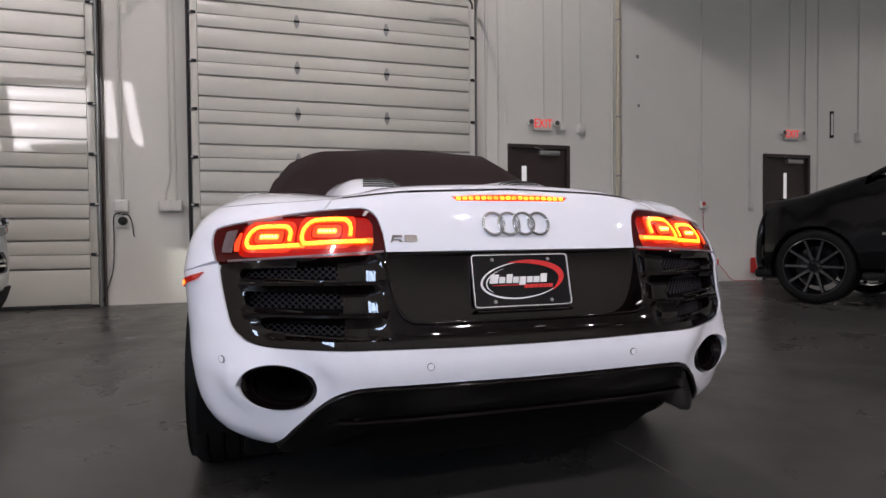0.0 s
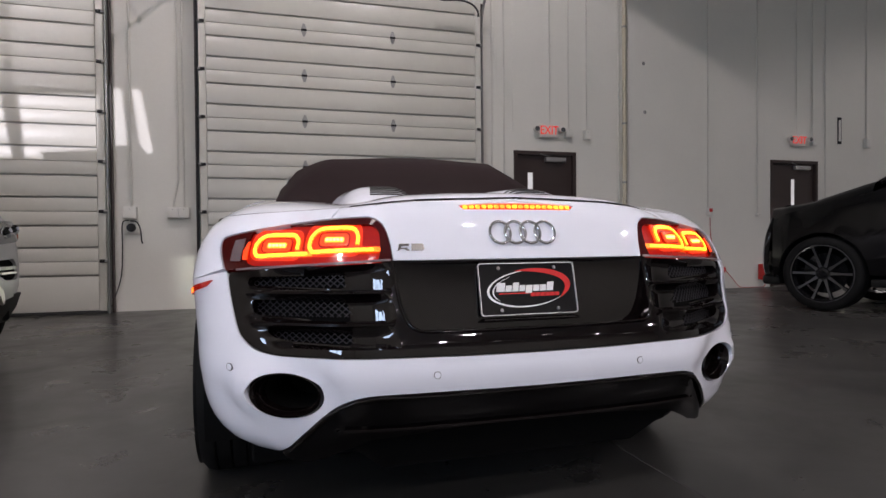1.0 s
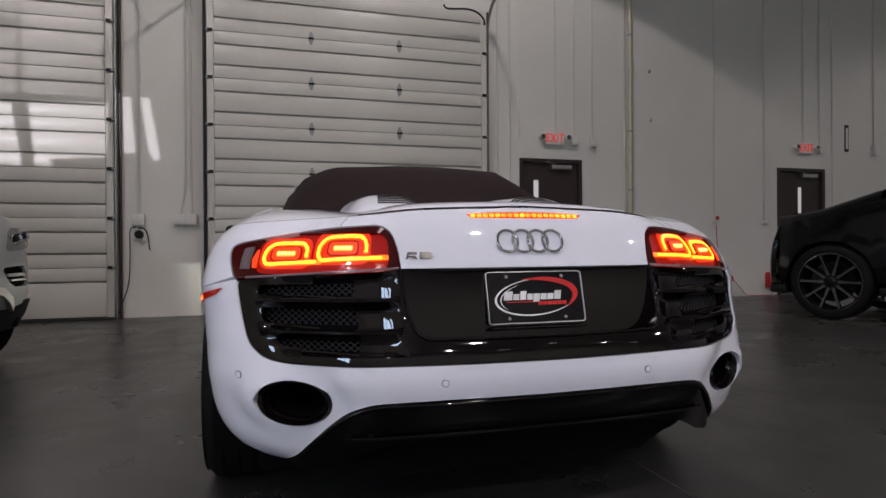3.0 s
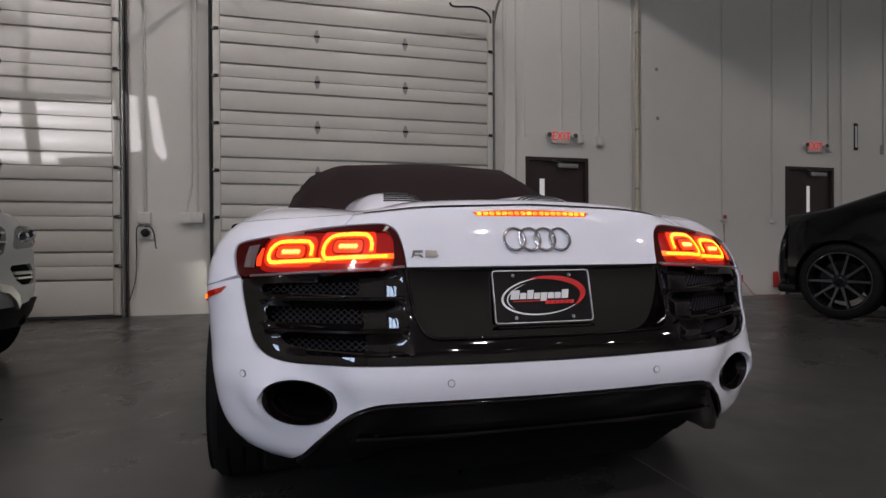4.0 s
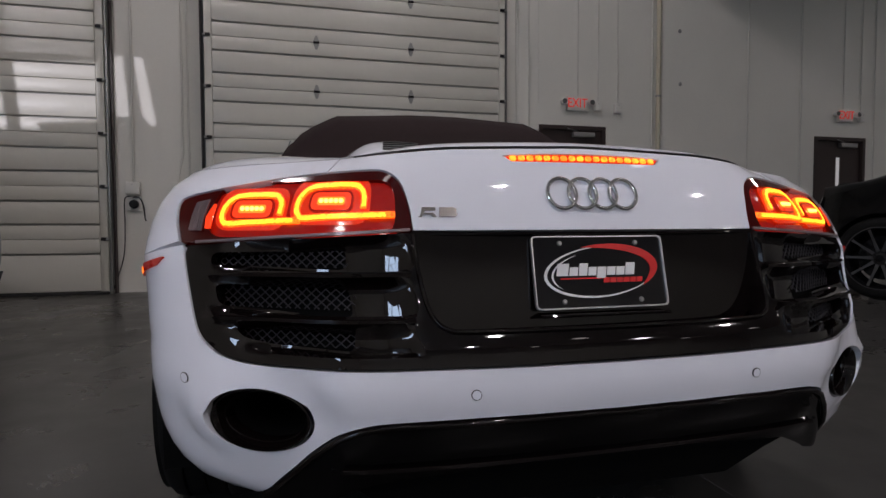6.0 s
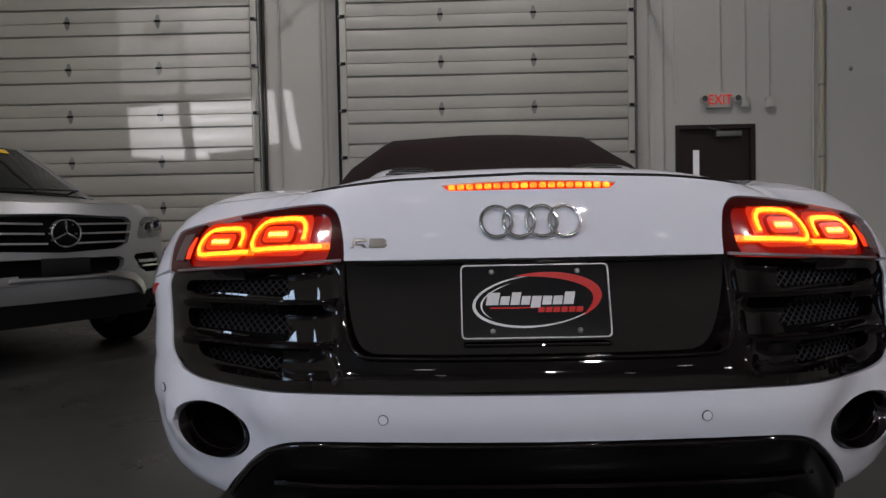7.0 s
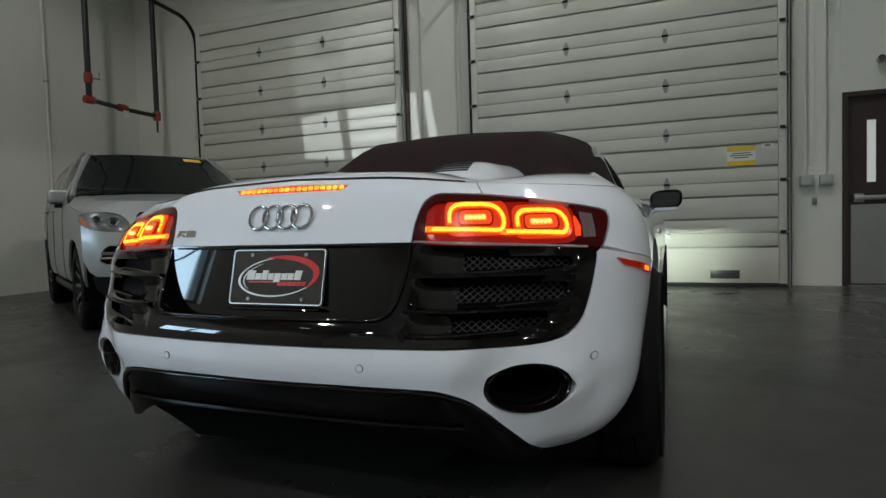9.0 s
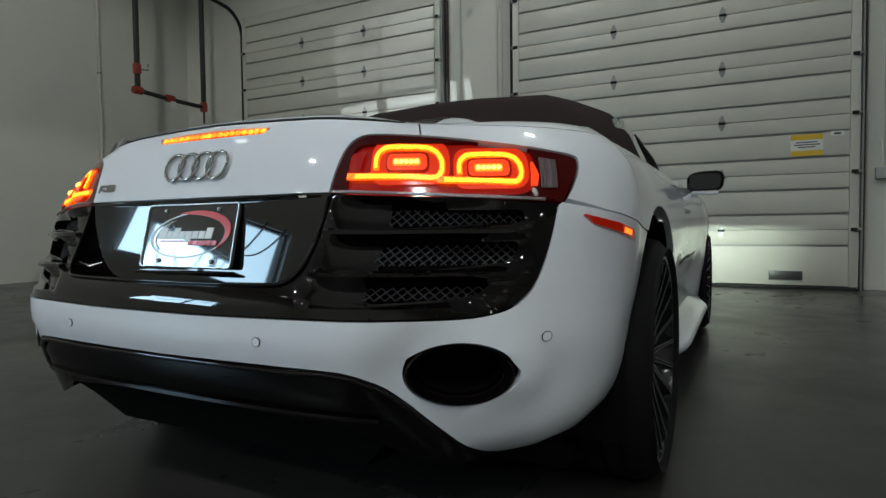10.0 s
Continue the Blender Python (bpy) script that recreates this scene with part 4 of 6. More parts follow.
def tail_lamp(d):
    lens = patch("tail_lamp", skin, side(LAMP, d), M_LAMPDARK, car, holes=[side([(p[0], p[1]) for p in c_ring(.645, .853, .205, .058)], d)], step=.02, lift=-.003, depth=.02, label="smoked red tail lamp lens, lit")
    patch("chamber", lamp_surface(.016), side([(.435, .793), (.435, .90), (.50, .923), (.62, .92), (.86, .88), (.865, .79)], d), M_LAMPRED, lens, step=.03, depth=0, label="deep red inner chamber")
    patch("inner_reflector", lamp_surface(.006), side([(.425, .836), (.468, .842), (.474, .898), (.445, .888), (.430, .862)], d), M_LAMPRED, lens, step=.02, depth=.004, label="red inner reflector")
    for cs, cz, hs, hz, end in ((.578, .8665, .071, .034, .440), (.752, .8515, .064, .030, .640)):
        low = cz - hz
        line = spline([(cs - hs, cz - hz * .42), (cs - hs, cz + hz * .30), (cs - hs * .86, cz + hz * .78), (cs - hs * .55, cz + hz), (cs + hs * .45, cz + hz * .97), (cs + hs * .82, cz + hz * .74), (cs + hs, cz + hz * .22),
                       (cs + hs * 1.03, cz - hz * .45), (cs + hs * .93, low + .004), (cs + hs * .75, low), (cs, low + .003), (end, low + .007)], False, 5)
        patch("chamber_glow", lamp_surface(.009), side(c_ring(cs, cz, hs + .016, hz + .014), d), M_LEDBED, lens, step=.02, depth=.003, label="glowing red chamber")
        patch("light_ring", lamp_surface(.003), side(band(line, .0062), d), M_GLOW, lens, step=.012, depth=.006, label="glowing orange light ring")
        patch("ring_core", lamp_surface(.0015), side(band(line[1:-1], .0040), d), M_GLOWCORE, lens, step=.012, depth=.002, label="bright yellow core of the ring")
        patch("led_housing", lamp_surface(.000), side(c_ring(cs, cz, .047, .021), d), M_LAMPRED, lens, step=.02, depth=.008, label="red led surround")
        patch("led_panel", lamp_surface(-.002), side(c_ring(cs, cz, .043, .0175), d), M_GLOWDIM, lens, step=.02, depth=.003, label="glowing red panel")
        patch("led_bed", lamp_surface(-.0035), side(c_ring(cs, cz, .030, .0082), d), M_CAPSULE, lens, step=.02, depth=.002, label="orange led bed")
        for k in range(5):
            c = Vector(lamp_surface(-.005)(d * (cs + (k - 2) * .0108), cz))
            part("led", lathe([(.0, -.003), (.0035, -.002), (.0048, .002)], axis="y", steps=10, center=c), M_GLOWHOT, lens, "bright led")
    patch("corner_glow", lamp_surface(-.001), side([(.838, .812), (.852, .812), (.856, .835), (.846, .862), (.840, .862)], d), M_GLOWDIM, lens, step=.02, depth=.003, label="red lit corner")
    for k in range(6):
        u = .860 + .0062 * k
        patch("corner_rib", lamp_surface(-.003), side([(u, .808), (u + .0048, .808), (u + .0065, .872 - .001 * k), (u + .0015, .873 - .001 * k)], d), M_LAMPCLEAR, lens, step=.02, depth=.003, label="clear ribbed corner lens")
    patch("lower_strip", lamp_surface(-.004), side([(.412, .806), (.54, .799), (.73, .7895), (.87, .782), (.87, .7875), (.73, .795), (.54, .8045), (.412, .8115)], d), M_LAMPCLEAR, lens, step=.03, depth=.004, label="clear strip under the lamp")
    return lens


for d in (-1, 1):
    tail_lamp(d)
    m = [tuple(p[:2]) for p in rounded([(.952, .753, 0), (.980, .733, 0), (1.140, .699, 0), (1.147, .719, 0), (1.06, .735, 0)], .006, 3)]
    sm = patch("side_marker", skin, side(m, d), M_AMBER, car, step=.03, lift=.004, depth=.008, label="lit orange-red side marker")
    patch("marker_lamp", skin, side([(1.075, .715), (1.115, .708), (1.12, .719), (1.08, .726)], d), M_CAPSULE, sm, step=.03, lift=.0055, depth=.002)
    # parking sensors
    for s, z in ((.312, .504), (.886, .518)):
        ring = ellipse(s, z, .0088, .0088, 20)
        ps = patch("parking_sensor", skin, side(ring, d), M_WHITE, car, step=.01, lift=.0024 + .0022 * (s > .5), depth=.004, label="white round parking sensor")
        patch("sensor_gap", skin, side(ellipse(s, z, .0101, .0101, 20), d), M_SATIN, ps, holes=[side(ellipse(s, z, .0088, .0088, 20), d)], step=.01, lift=.0021 + .0022 * (s > .5), depth=.002)

# third brake light
br = patch("brake_light", skin, [(p[0] * .985, p[1]) for p in brake_hole], M_LEDBED, car, step=.02, lift=-.004, depth=.01, label="lit red third brake light")
for k in range(18):
    s = -.170 + .340 * k / 17
    z = .9625 + .0025 * (1 - (s / .17) ** 2)
    patch("led", skin, c_ring(s, z, .0074, .0050, 3), M_BRAKELED, br, step=.01, lift=-.001, depth=.003, label="bright red-orange led")

# badges
for k in range(4):
    c = -.004 - .0728 + .0485 * k
    pts = []
    for j in range(64):
        a = 2 * math.pi * j / 64
        pts.append(Vector(skin(c + .0325 * math.cos(a), .884 + .0325 * math.sin(a))) + Vector((0, -.006 + .0012 * math.sin(a) * (1 if math.cos(a) > 0 else -1) * abs(math.cos(a)), 0)))
    part("ring_badge", add_sweep(bmesh.new(), pts, .0046, sides=12, closed=True), M_CHROME, car, "chrome ring badge")
for pts in ([(-.393, .833), (-.389, .834), (-.384, .852), (-.356, .852), (-.356, .846), (-.378, .846), (-.381, .841), (-.362, .841), (-.355, .833), (-.362, .833), (-.369, .838), (-.383, .838), (-.385, .833)],
            [(-.350, .833), (-.348, .852), (-.318, .852), (-.312, .848), (-.314, .843), (-.311, .838), (-.316, .833)]):
    patch("model_badge", skin, pts, M_BADGE, car, step=.012, lift=.004, depth=.005, label="small chrome model badge")

# number plate: a dealer's plate with a plain oval mark
TILT_P = pose(0.0, .124, .717, 0, 0, 0) @ pose(0, 0, 0, -13.5, 0, 0)
plate = new("number_plate")
plate.parent, plate.matrix_local = car, TILT_P
tagged(plate, "glossy black dealer plate in a bright frame")
PW, PH = .151, .0735
outer = [tuple(p) for p in rounded([(-PW - .004, -PH - .004, 0), (PW + .004, -PH - .004, 0), (PW + .004, PH + .004, 0), (-PW - .004, PH + .004, 0)], .012, 5)]
PI, PJ = PW + .0012, PH + .0012
inner = [tuple(p) for p in rounded([(-PI, -PJ, 0), (PI, -PJ, 0), (PI, PJ, 0), (-PI, PJ, 0)], .010, 5)]
part("plate_sheet", flat_shape(inner, -.001, .003), M_PLATE, plate, "glossy black sheet", smooth=0)
part("plate_frame", ring_shape(outer, inner, -.005, .004), M_RIMEDGE, plate, "bright chrome frame", smooth=30)


def crescent(cx, cz, rx, rz, thick, a0, a1, n=28):
    """A tapering arc: widest in its middle."""
    o, i = [], []
    for k in range(n + 1):
        t = k / n
        a = radians(a0 + (a1 - a0) * t)
        w = thick * math.sin(math.pi * t) ** .7
        o.append((cx + rx * math.cos(a), cz + rz * math.sin(a)))
        i.append((cx + (rx - w) * math.cos(a), cz + (rz - w * .75) * math.sin(a)))
    return o + i[::-1]


def lean(pts, a=5, cx=.0):
    c, s = math.cos(radians(a)), math.sin(radians(a))
    return [(p[0] * c - p[1] * s, p[0] * s + p[1] * c) for p in pts]


part("white_arc", flat_shape(lean(crescent(0, 0, .132, .055, .007, 75, 330)), -.0024, -.0011), M_LOGOWHITE, plate, "white oval line", smooth=0)
part("white_arc", flat_shape(lean(crescent(.003, -.001, .118, .047, .004, 115, 215)), -.0026, -.0011), M_LOGOWHITE, plate, smooth=0)
part("red_arc", flat_shape(lean(crescent(.004, .002, .135, .057, .022, 108, -48)), -.0030, -.0011), M_LOGORED, plate, "broad red arc", smooth=0)
# two rows of plain slanted bars
for k, (x, w, lo, hi) in enumerate(((-.102, .026, -.008, .018), (-.073, .019, -.008, .010), (-.051, .019, -.008, .018), (-.029, .018, -.008, .010), (-.008, .020, -.014, .010), (.015, .019, -.008, .010), (.037, .019, -.008, .010), (.059, .021, -.008, .018))):
    part("white_bar", flat_shape([(x + lo * .2, lo), (x + w + lo * .2, lo), (x + w + hi * .2, hi), (x + hi * .2, hi)], -.0034, -.0011), M_LOGOWHITE, plate, "plain white bar", smooth=0)
for k in range(6):
    x = .004 + .0158 * k
    part("red_bar", flat_shape([(x, -.024), (x + .0135, -.024), (x + .0155, -.013), (x + .002, -.013)], -.0034, -.0011), M_LOGORED, plate, "plain red bar", smooth=0)
part("thin_line", box(-.095, .0, -.0026, -.0011, -.0155, -.0125), M_LOGORED, plate, smooth=0)
for x, z in ((-.09, .062), (.09, .062), (-.09, -.062), (.09, -.062)):
    part("plate_screw", lathe([(.0, -.006), (.004, -.006), (.006, -.002)], axis="y", steps=10, center=(x, 0, z)), M_TRACK, plate, "small screw")

# tail pipes
for d in (-1, 1):
    c = Vector(skin(d * .729, .449)) + Vector((0, -.005, 0))
    n = Vector((d * .46, -.888, 0)).normalized()
    sideways = Vector((-n.y * 1.0, n.x, 0)) * (1 if d > 0 else 1)
    bm = bmesh.new()
    rings = []
    for k, (grow, back) in enumerate(((1.0, .018), (1.02, .004), (1.0, -.003), (.96, -.004), (.91, .002), (.865, .012), (.84, .020), (.825, .022), (.815, .03), (.81, .05))):
        ring = []
        for j in range(40):
            a = 2 * math.pi * j / 40
            p = c + sideways * (.105 * grow * math.cos(a)) + Vector((0, 0, .060 * grow * math.sin(a))) - n * back
            ring.append(bm.verts.new(p))
        rings.append(ring)
    for a, b in zip(rings, rings[1:]):
        for j in range(40):
            bm.faces.new((a[j], a[(j + 1) % 40], b[(j + 1) % 40], b[j]))
    tp = part("tail_pipe", bm, M_BLACK, car, "gloss black oval tail pipe", smooth=50)
    bm = bmesh.new()
    rings = []
    for grow, back in ((.81, .05), (.80, .10), (.78, .20)):
        rings.append([bm.verts.new(c + sideways * (.105 * grow * math.cos(2 * math.pi * j / 40)) + Vector((0, 0, .060 * grow * math.sin(2 * math.pi * j / 40))) - n * back) for j in range(40)])
    for a, b in zip(rings, rings[1:]):
        for j in range(40):
            bm.faces.new((a[j], a[(j + 1) % 40], b[(j + 1) % 40], b[j]))
    bm.faces.new(rings[-1])
    rim_ = [c + sideways * (.105 * .825 * math.cos(2 * math.pi * j / 40)) + Vector((0, 0, .060 * .825 * math.sin(2 * math.pi * j / 40))) - n * .020 for j in range(40)]
    part("inner_rim", add_sweep(bmesh.new(), rim_, .0018, sides=6, closed=True), M_BLACK, tp, "thin gloss black inner rim", smooth=60)
    part("pipe_bore", bm, M_DARK, tp, "near-black bore", smooth=50)

# diffuser under the bumper
DIFF_TOP = [(0, .449), (.30, .449), (.46, .451), (.52, .445), (.57, .427), (.63, .391), (.68, .357), (.73, .327), (.80, .289), (.88, .262)]


def diff_face(s, z):
    e = np.interp(abs(s), [p[0] for p in DIFF_TOP], [p[1] for p in DIFF_TOP])
    p = skin(s, max(e - .004, .25))
    t = (e - z)
    return (p[0], p[1] + .012 + .20 * t + 1.0 * max(0, t - .06) ** 1.5, z)


dl = [(.88, .254), (.80, .250), (.70, .250), (.62, .262), (.55, .290), (.48, .318), (.3, .335)]
patch("diffuser", diff_face, DIFF_TOP + dl + [(0, .352)] + side((DIFF_TOP[1:] + dl)[::-1], -1), M_DIFF, car, step=.028, depth=.02, label="gloss black diffuser", relief=lambda s, z: .008 * math.exp(-((z - .40) / .006) ** 2) * (abs(s) < .6))
part("diffuser_roll", add_sweep(bmesh.new(), [Vector(skin(s, z - .006)) + Vector((0, .004, 0)) for s, z in [(-a, b) for a, b in DIFF_TOP[:0:-1]] + DIFF_TOP], .0065, sides=10), M_BLACK, car, "gloss black rolled edge of the diffuser", smooth=60)
part("diffuser_lip", add_sweep(bmesh.new(), [Vector(diff_face(s, .352)) + Vector((0, .003, 0)) for s in np.linspace(-.56, .56, 30)], 0, flat=(.012, .004)), M_BLACK, car, "thin gloss edge across the diffuser")
bm = bmesh.new()
rows = []
for k, (w0, y, z) in enumerate(((.57, .12, .36), (.50, .20, .27), (.42, .24, .20), (.40, .34, .175), (.45, .8, .15))):
    rows.append([(x * w0, y, z) for x in np.linspace(-1, 1, 11)])
part("lower_diffuser", thicken(grid_mesh(rows), .01), M_DARK, car, "black undertray")
part("floor_pan", box(-.80, .80, .55, 4.2, .125, .20, bevel=.02), M_DARK, car, "dark underbody")
part("inner_tub", box(-.60, .60, .36, 3.05, .20, .86, bevel=.05), M_DARK, car, "dark inner structure")

# ---- top of the body ----


def hermite(p0, t0, p1, t1, t):
    a, b = t * t * (2 * t - 3) + 1, t * t * (3 - 2 * t)
    return p0 * a + t0 * (t * (t - 1) ** 2) + p1 * b + t1 * (t * t * (t - 1))


def deck_point(s, t):
    zt = float(top_z(s)) + (.003 if abs(s) < .61 else 0)
    p0 = Vector(skin(s, zt))
    t0 = (p0 - Vector(skin(s, zt - .01))).normalized()
    f = np.clip(abs(s) / 1.3, 0, 1)
    p1 = Vector((math.copysign(min(.66, .66 * f ** .9), s) if s else 0, 1.86, 1.045))
    L = (p1 - p0).length
    return hermite(p0, t0 * L * curve(abs(s), (0, .16), (.5, .18), (.8, .34), (1.2, .5), (2.6, .5)), p1, Vector((-p0.x * .3, .6, .02)) * L * .6, t)


ss = [s for s in np.linspace(-2.62, 2.62, 111)]
rows = [[deck_point(s, t) for t in np.linspace(0, 1, 22)] for s in ss]
deck = grid_mesh(rows)
part("engine_deck", deck, M_WHITE, car, "glossy white rear deck", smooth=60)
# the shadow gap of the spoiler lip
part("spoiler_gap", add_sweep(bmesh.new(), [Vector(skin(s, float(top_z(s)))) + Vector((0, .001, .001)) for s in np.linspace(-.58, .58, 40)], 0, flat=(.0022, .0014)), M_SATIN, car, "dark gap under the spoiler lip", smooth=0)
for d in (-1, 1):
    # raised louvred humps behind the hood
    def hump_at(u, x, d=d):
        h = .052 * float(ease(u, 0, .36) * (1 - ease(u, .7, 1)))
        return Vector((d * (.330 + (x * (.150 + .03 * u))), .58 + .8 * u, .976 + (.038 * float(ease(u, -.04, .12)) + .032 * u + h) * max(0, 1 - abs(x) ** (3 if x > 0 else 5))))

    hump = part("vent_hump", grid_mesh([[hump_at(u, x) for x in np.linspace(-1, 1, 17)] for u in np.linspace(0, 1, 18)]), M_WHITE, car, "white raised vent hump")
    for k in range(5):
        u = .12 + .046 * k
        up_ = Vector((0, -.001, .0028))
        part("louvre", thicken(grid_mesh([[hump_at(u + w, x) + up_ for x in np.linspace(-.86 + .03 * k, .30 - .04 * k, 9)] for w in (0, .010, .020)]), .003), M_SATIN, hump, "dark louvre slot")


def roof_section(y):
    zt = curve(y, (1.12, 1.05), (1.25, 1.135), (1.42, 1.243), (1.58, 1.298), (1.75, 1.314), (1.9, 1.322), (2.2, 1.330), (2.55, 1.318), (2.8, 1.275))
    r = curve(y, (1.12, .48), (1.42, .462), (1.58, .458), (1.75, .48), (2.2, .55), (2.8, .56))
    b = curve(y, (1.12, .60), (1.45, .685), (1.75, .725), (2.2, .735), (2.8, .72))
    zb = curve(y, (1.12, 1.03), (1.5, 1.035), (2.0, 1.02), (2.8, .96))
    zr = zt - .024
    out = [(b, zb - .02), (b, zb + .01), (b + (r - b) * .45 + .015, zb + (zr - zb) * .55), (r + .02, zr - .02), (r - .03, zr + .006), (r * .6, zt - .010), (r * .25, zt - .001), (0, zt)]
    return [Vector((x, y, z)) for x, z in out] + [Vector((-x, y, z)) for x, z in out[-2::-1]]


ys = [1.12, 1.2, 1.3, 1.42, 1.5, 1.58, 1.62, 1.7, 1.8, 1.9, 2.05, 2.2]
rows = [roof_section(y) for y in ys]
sec0 = [p.lerp(Vector((0, 1.06, 1.03)), .06) for p in rows[0]]
part("soft_top", thicken(grid_mesh([sec0] + rows), .012), M_FABRIC, car, "dark brown-black folding fabric roof", smooth=28)
# the front half of the roof lies over the side windows
rows = []
for y in (2.2, 2.35, 2.5, 2.65, 2.8):
    rows.append(roof_section(y)[3:-3])
part("roof_front", thicken(grid_mesh(rows), .015), M_FABRIC, car, "dark fabric roof over the seats", smooth=28)
for d in (-1, 1):
    rows = []
    for y in np.linspace(1.98, 3.05, 8):
        u = (y - 1.98) / 1.07
        zt_ = curve(y, (1.98, 1.22), (2.2, 1.265), (2.6, 1.25), (2.8, 1.21), (3.05, 1.0))
        rows.append([(d * curve(y, (1.98, .62), (2.8, .60), (3.05, .68)), y, zt_), (d * .67, y, (zt_ + .96) / 2), (d * .735, y, .95)])
    part("side_window", thicken(grid_mesh(rows), .005), M_SIDEGLASS, car, "grey tinted side window")
    part("window_trim", sweep([(d * .745, y, .952 + .01 * (y < 2)) for y in np.linspace(1.75, 3.1, 10)], .008, sides=8), M_SATIN, car, "black window trim")
    part("belt_shelf", thicken(grid_mesh([[Vector(skin(d * s, .953)), Vector((d * .70, skin(d * s, .953)[1], .955))] for s in np.linspace(2.6, 4.03, 12)]), .01), M_WHITE, car)
    part("screen_pillar", sweep([(d * .72, 3.18, .93), (d * .65, 2.98, 1.12), (d * .58, 2.80, 1.24)], .028, sides=10), M_SATIN, car, "black screen pillar")
rows = [[(x * w, y, z) for x in np.linspace(-1, 1, 9)] for w, y, z in ((.57, 2.80, 1.245), (.64, 2.99, 1.11), (.71, 3.20, .93))]
part("windscreen", thicken(grid_mesh(rows), .006), M_CARGLASS, car, "dark windscreen")


def hood_point(s, t):
    p0 = Vector(skin(s, float(top_z(s)) - .004))
    t0 = (p0 - Vector(skin(s, float(top_z(s)) - .02))).normalized()
    f = np.clip((S_NOSE - abs(s)) / 2.6, 0, 1)
    p1 = Vector((math.copysign(.68 * f ** .8, s), 3.19, .93 - .02 * f))
    L = (p1 - p0).length
    return hermite(p0, t0 * L * .25, p1, Vector((0, -1, .1)) * L * .6, t)


for d in (-1, 1):
    rows = [[hood_point(d * s, t) for t in np.linspace(0, 1, 10)] for s in np.linspace(4.03, S_NOSE - .001, 24)]
    part("hood", grid_mesh(rows), M_WHITE, car, "white front hood", smooth=60)
    patch("headlamp", skin, side([(5.0, .60), (5.35, .555), (5.35, .61), (5.0, .655)], d), M_HEADLIT, car, step=.05, lift=.006, depth=.01, label="lit headlamp")

# mirrors
for d in (-1, 1):
    mi = new("door_mirror")
    mi.parent = car
    mi.location = (d * .975, 2.82, .965)
    tagged(mi, "gloss black door mirror")
    bm = bmesh.new()
    bmesh.ops.create_uvsphere(bm, u_segments=24, v_segments=14, radius=1.0)
    for v in bm.verts:
        x, y, z = v.co
        sq = lambda a: math.copysign(abs(a) ** .6, a)
        v.co = (sq(x) * .098, .02 + (y * .075 if y > 0 else sq(y) * .028), sq(z) * .062 + .01 * x * d)
    part("mirror_shell", bm, M_BLACK, mi, "gloss black shell", smooth=60)
    part("mirror_glass", flat_shape(rounded([(-.078, -.042, 0), (.078, -.042, 0), (.084, .044, 0), (-.082, .046, 0)], .03, 5), -.0135, -.0115), M_CARGLASS, mi, "mirror glass", smooth=0)
    part("mirror_lower", box(-.07, .07, -.01, .03, -.075, -.05, bevel=.012), M_WHITE, mi, "white lower shell")
    part("mirror_arm", sweep([(-d * .05, .02, -.06), (-d * .12, .03, -.085), (-d * .19, .04, -.10)], .018, sides=10), M_WHITE, mi)
    part("door_handle", box(d * .953 - .012, d * .953 + .012, 1.80, 1.98, .773, .795, bevel=.008), M_SATINCHROME, car, "chrome door handle")


# flared side skirts under the doors
for d in (-1, 1):
    rows = []
    for y in np.linspace(1.44, 3.16, 22):
        k = float(ease(y, 1.40, 1.95))
        rows.append([(d * (x - .045 * (1 - k) * (1 if z < .30 else .3)), y, z + .03 * (1 - k)) for x, z in ((.868, .36), (.892, .31), (.925, .262), (.962, .228), (.976, .208), (.968, .188), (.93, .172), (.86, .166))])
    part("side_skirt", thicken(grid_mesh(rows), .01), M_WHITE, car, "white flared side skirt", smooth=60)

